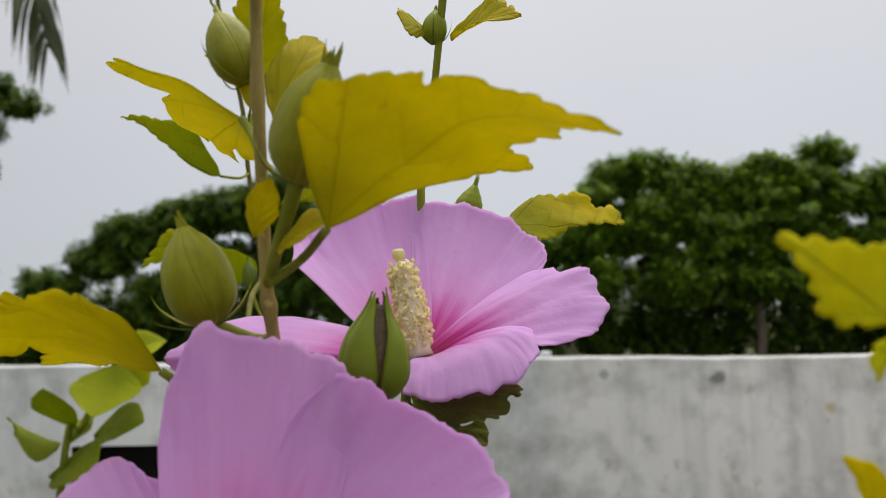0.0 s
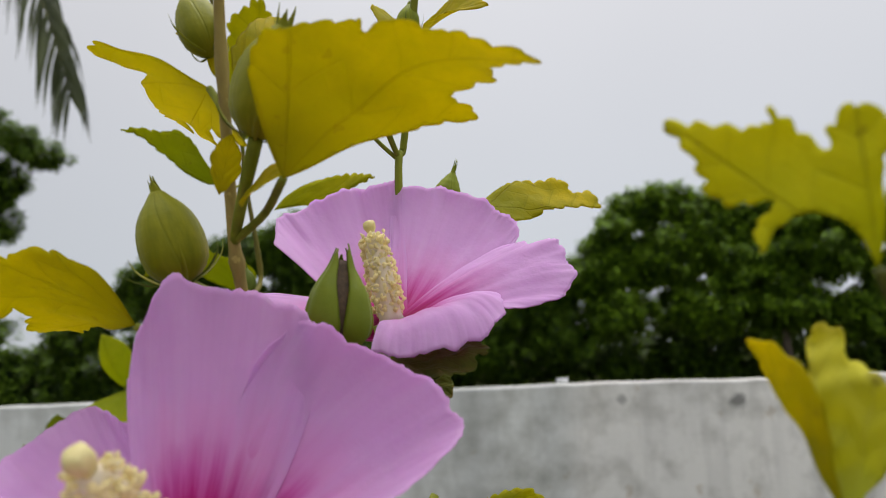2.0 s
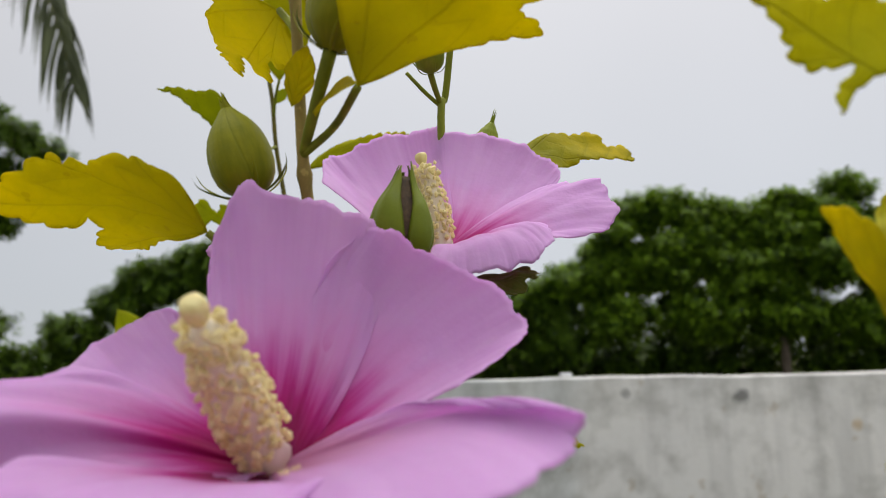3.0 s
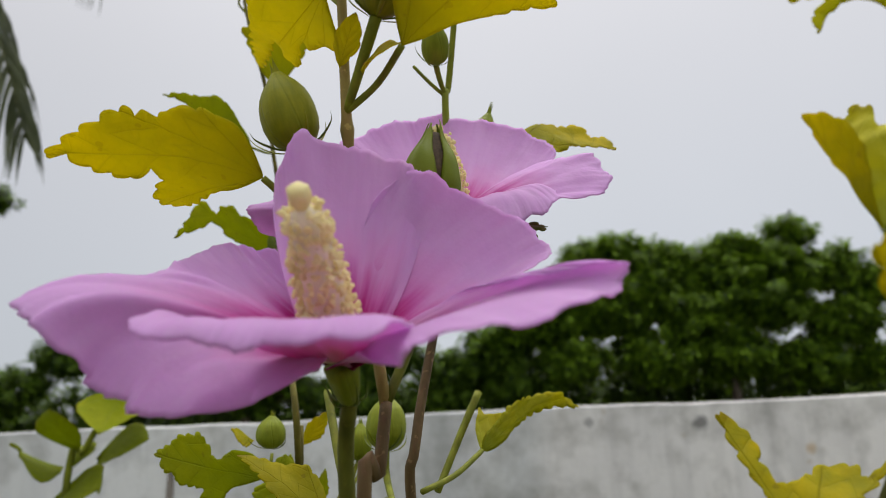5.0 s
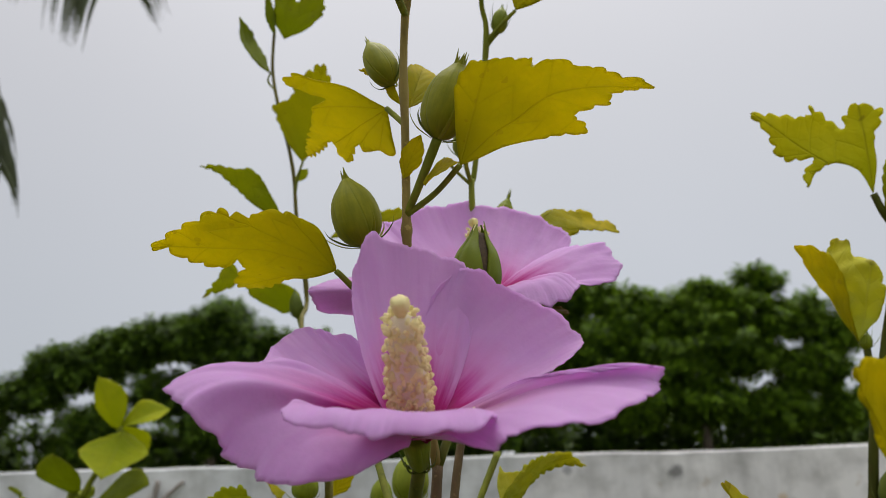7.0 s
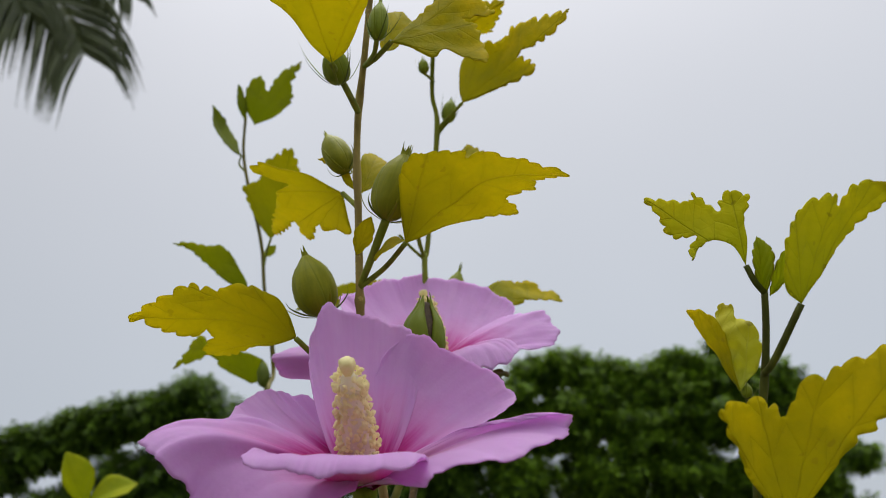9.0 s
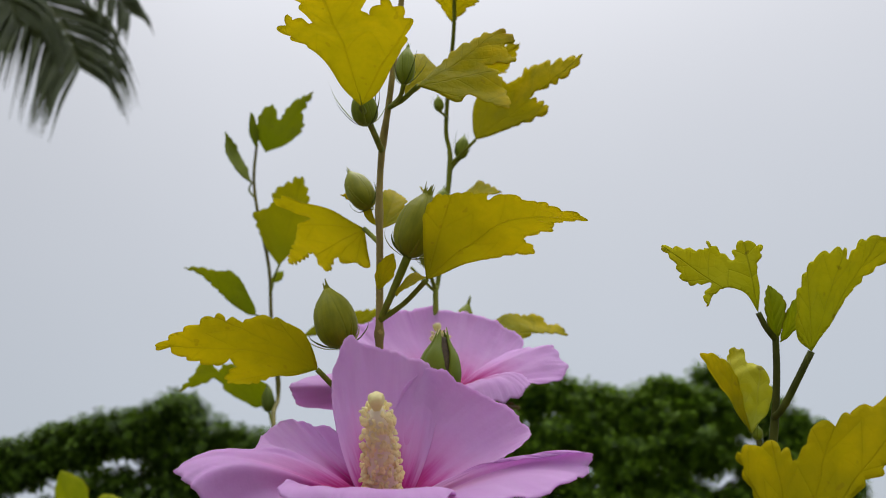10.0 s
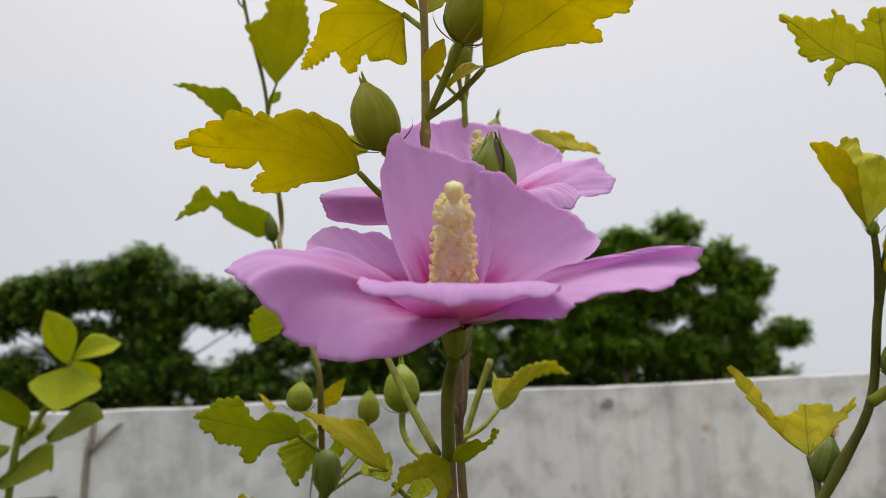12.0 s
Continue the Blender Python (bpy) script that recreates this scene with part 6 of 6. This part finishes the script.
fan_leaf((0.1153, -0.0062, 1.2708), [(0.1127, -0.0066, 1.2756), (0.1085, -0.0058, 1.2775), (0.1053, -0.0046, 1.2758), (0.1037, -0.0034, 1.2734), (0.1034, -0.0037, 1.2764), (0.1050, -0.0049, 1.2789), (0.0991, -0.0039, 1.2795), (0.0966, -0.0035, 1.2855), (0.0944, -0.0028, 1.2895), (0.1037, -0.0057, 1.2877), (0.1053, -0.0068, 1.2895), (0.1098, -0.0084, 1.2845), (0.1105, -0.0096, 1.2868), (0.1127, -0.0107, 1.2884), (0.1166, -0.0115, 1.2859), (0.1151, -0.0101, 1.2814), (0.1159, -0.0077, 1.2761)],
         (3, 8, 13), PALMATE_THICK, near_cane, 0.03, 0.05, teeth=30, depth=0.065, label="lime green sharply lobed leaf", seed=6.0)
stem("petiole", [(0.1184, 0.0010, 1.2463), (0.1188, -0.0042, 1.2485), (0.1231, -0.0125, 1.2593)], 0.0009, 0.0008, STEM_SILHOUETTE, near_cane)
fan_leaf((0.1231, -0.0125, 1.2593), [(0.1192, -0.0147, 1.2625), (0.1187, -0.0190, 1.2703), (0.1194, -0.0204, 1.2729), (0.1206, -0.0223, 1.2764), (0.1235, -0.0238, 1.2790), (0.1267, -0.0245, 1.2803), (0.1296, -0.0246, 1.2805), (0.1306, -0.0233, 1.2783), (0.1331, -0.0256, 1.2821), (0.1376, -0.0262, 1.2833), (0.1431, -0.0252, 1.2815), (0.1407, -0.0235, 1.2785), (0.1363, -0.0218, 1.2753), (0.1303, -0.0183, 1.2687), (0.1257, -0.0150, 1.2628)],
         (3, 6, 9), PALMATE_THICK, near_cane, 0.03, 0.05, teeth=24, depth=0.05, seed=12.0)
fan_leaf((0.1130, 0.0033, 1.2429), [(0.1098, 0.0056, 1.2503), (0.1079, 0.0071, 1.2562), (0.1050, 0.0075, 1.2637), (0.1082, 0.0036, 1.2620), (0.1095, 0.0010, 1.2574), (0.1110, 0.0017, 1.2496)],
         (2, 3), PALMATE_YELLOW, near_cane, 0.03, 0.05, teeth=10, depth=0.04, label="young leaf folded lengthwise", seed=13.0)
fan_leaf((0.1131, 0.0033, 1.2429), [(0.1118, 0.0056, 1.2502), (0.1120, 0.0070, 1.2575), (0.1128, 0.0084, 1.2646), (0.1167, 0.0074, 1.2651), (0.1162, 0.0057, 1.2616), (0.1187, 0.0029, 1.2588), (0.1184, 0.0003, 1.2542), (0.1167, 0.0007, 1.2490), (0.1145, 0.0021, 1.2454)],
         (2, 5), PALMATE_PALE, near_cane, 0.05, 0.12, teeth=12, depth=0.06, label="pale crumpled young leaf", seed=14.0, crumple=3.5)
bud((0.1148, 0.0044, 1.2413), (0.1154, 0.0041, 1.2454), 0.0013, BUD_GREEN, near_cane, 7, 1.3, seed=45, spread=1.4)
stem("petiole", [(0.1155, 0.0067, 1.2264), (0.1154, 0.0049, 1.2356), (0.1151, 0.0043, 1.2429)], 0.0009, 0.0007, STEM_SILHOUETTE, near_cane)
leaf("leaf", (0.1196, -0.0036, 1.2640), (0.1201, -0.0049, 1.2785), (0.1207, -0.0091, 1.2694), (0.1169, -0.0061, 1.2694), LEAF_LIME, near_cane, OVAL, teeth=5, bend=0.1)
leaf("leaf", (0.1211, -0.0036, 1.2640), (0.1282, -0.0067, 1.2764), (0.1263, -0.0061, 1.2695), (0.1222, -0.0062, 1.2710), LEAF_LIME, near_cane, OVAL, teeth=5, bend=0.1)
stem("petiole", [(0.1131, 0.0106, 1.2054), (0.1163, 0.0042, 1.2093), (0.1127, -0.0081, 1.2129)], 0.0014, 0.0010, STEM_GREEN, near_cane)
fan_leaf((0.1127, -0.0081, 1.2129), [(0.1035, -0.0140, 1.2221), (0.1002, -0.0185, 1.2274), (0.0950, -0.0251, 1.2339), (0.0995, -0.0233, 1.2363), (0.1047, -0.0213, 1.2371), (0.1094, -0.0192, 1.2356), (0.1123, -0.0170, 1.2340), (0.1145, -0.0185, 1.2391), (0.1167, -0.0196, 1.2408), (0.1206, -0.0207, 1.2418), (0.1246, -0.0219, 1.2437), (0.1318, -0.0251, 1.2456), (0.1381, -0.0293, 1.2479), (0.1386, -0.0277, 1.2413), (0.1307, -0.0209, 1.2320), (0.1236, -0.0163, 1.2253), (0.1187, -0.0117, 1.2191)],
         (2, 4, 9, 12), PALMATE_YELLOW, near_cane, 0.03, 0.04, teeth=24, depth=0.065, label="large yellow leaf in front of the cane", seed=11.0)
bud((0.1160, 0.0061, 1.2103), (0.1176, 0.0053, 1.2199), 0.0028, BUD_DARK, near_cane, 6, 0.6, seed=41)
bud((0.1040, 0.0191, 1.1882), (0.1084, 0.0181, 1.1992), 0.0030, BUD_DARK, near_cane, 5, 0.7, seed=42)
fan_leaf((0.1044, 0.0227, 1.1934), [(0.1030, 0.0304, 1.1970), (0.1003, 0.0359, 1.2024), (0.0981, 0.0430, 1.2129), (0.1000, 0.0429, 1.2149), (0.1027, 0.0390, 1.2128), (0.1028, 0.0335, 1.2067), (0.1071, 0.0339, 1.2031), (0.1162, 0.0398, 1.2043), (0.1224, 0.0399, 1.2031), (0.1222, 0.0360, 1.2018), (0.1235, 0.0336, 1.2056), (0.1263, 0.0335, 1.2068), (0.1253, 0.0327, 1.2044), (0.1192, 0.0300, 1.2015), (0.1117, 0.0264, 1.1966)],
         (2, 7, 11), PALMATE_YELLOW, near_cane, 0.03, 0.06, teeth=24, depth=0.065, label="yellow lobed leaf cupped over a bud", seed=10.0)
stem("petiole", [(0.1008, 0.0156, 1.1825), (0.1032, 0.0191, 1.1879), (0.1044, 0.0227, 1.1934)], 0.0009, 0.0007, STEM_SILHOUETTE, near_cane)
settle(near_cane)

# ---- small leafy shrub between the hibiscus and the wall ----
leafy = thing("leafy_shrub", (-0.30, 0.55, 0.0), "young shrub with smooth oval green leaves", "shrub")
stem("stem", [(-0.30, 0.56, -0.02), (-0.29, 0.56, 0.6), (-0.2607, 0.5569, 1.1450), (-0.2422, 0.5521, 1.2002), (-0.2208, 0.5490, 1.2359), (-0.2144, 0.5474, 1.2542)], 0.004, 0.0018, STEM_GREEN, leafy)
UPPER_LEAVES = (
        ((-0.2157, 0.5476, 1.2519), (-0.2316, 0.5337, 1.2959), (-0.2102, 0.5453, 1.2774), (-0.2323, 0.5457, 1.2735), LEAF_LIME),
        ((-0.2121, 0.5474, 1.2541), (-0.1760, 0.5561, 1.2688), (-0.1871, 0.5373, 1.2548), (-0.1994, 0.5560, 1.2707), LEAF_LIME),
        ((-0.2121, 0.5476, 1.2517), (-0.2112, 0.5008, 1.2122), (-0.1875, 0.5094, 1.2291), (-0.2292, 0.5089, 1.2354), LEAF_LIME),
        ((-0.2173, 0.5573, 1.2548), (-0.2066, 0.5996, 1.2313), (-0.2115, 0.5795, 1.2312), (-0.2070, 0.5778, 1.2505), LEAF_LIME),
        ((-0.2466, 0.5519, 1.2027), (-0.2575, 0.5191, 1.2326), (-0.2443, 0.5298, 1.2254), (-0.2684, 0.5510, 1.2130), LEAF_GREEN))
LOWER_LEAVES = (
        ((-0.2312, 0.5529, 1.1906), (-0.1806, 0.5213, 1.2077), (-0.1984, 0.5227, 1.1923), (-0.2190, 0.5617, 1.2056), LEAF_GREEN),
        ((-0.2507, 0.5532, 1.1871), (-0.2391, 0.5616, 1.2067), (-0.2344, 0.5428, 1.1912), (-0.2557, 0.5724, 1.1980), LEAF_GREEN),
        ((-0.2673, 0.5559, 1.1567), (-0.2212, 0.5246, 1.1697), (-0.2375, 0.5258, 1.1570), (-0.2575, 0.5746, 1.1725), LEAF_GREEN),
        ((-0.2593, 0.5532, 1.1876), (-0.2813, 0.5221, 1.1991), (-0.2647, 0.5233, 1.1853), (-0.2845, 0.5720, 1.2019), LEAF_GREEN))
for base, tip, r, l, m in UPPER_LEAVES + LOWER_LEAVES:
    leaf("leaf", base, tip, r, l, m, leafy, OVAL, teeth=1, depth=0.0, bend=0.08, wide=1.3)
settle(leafy)
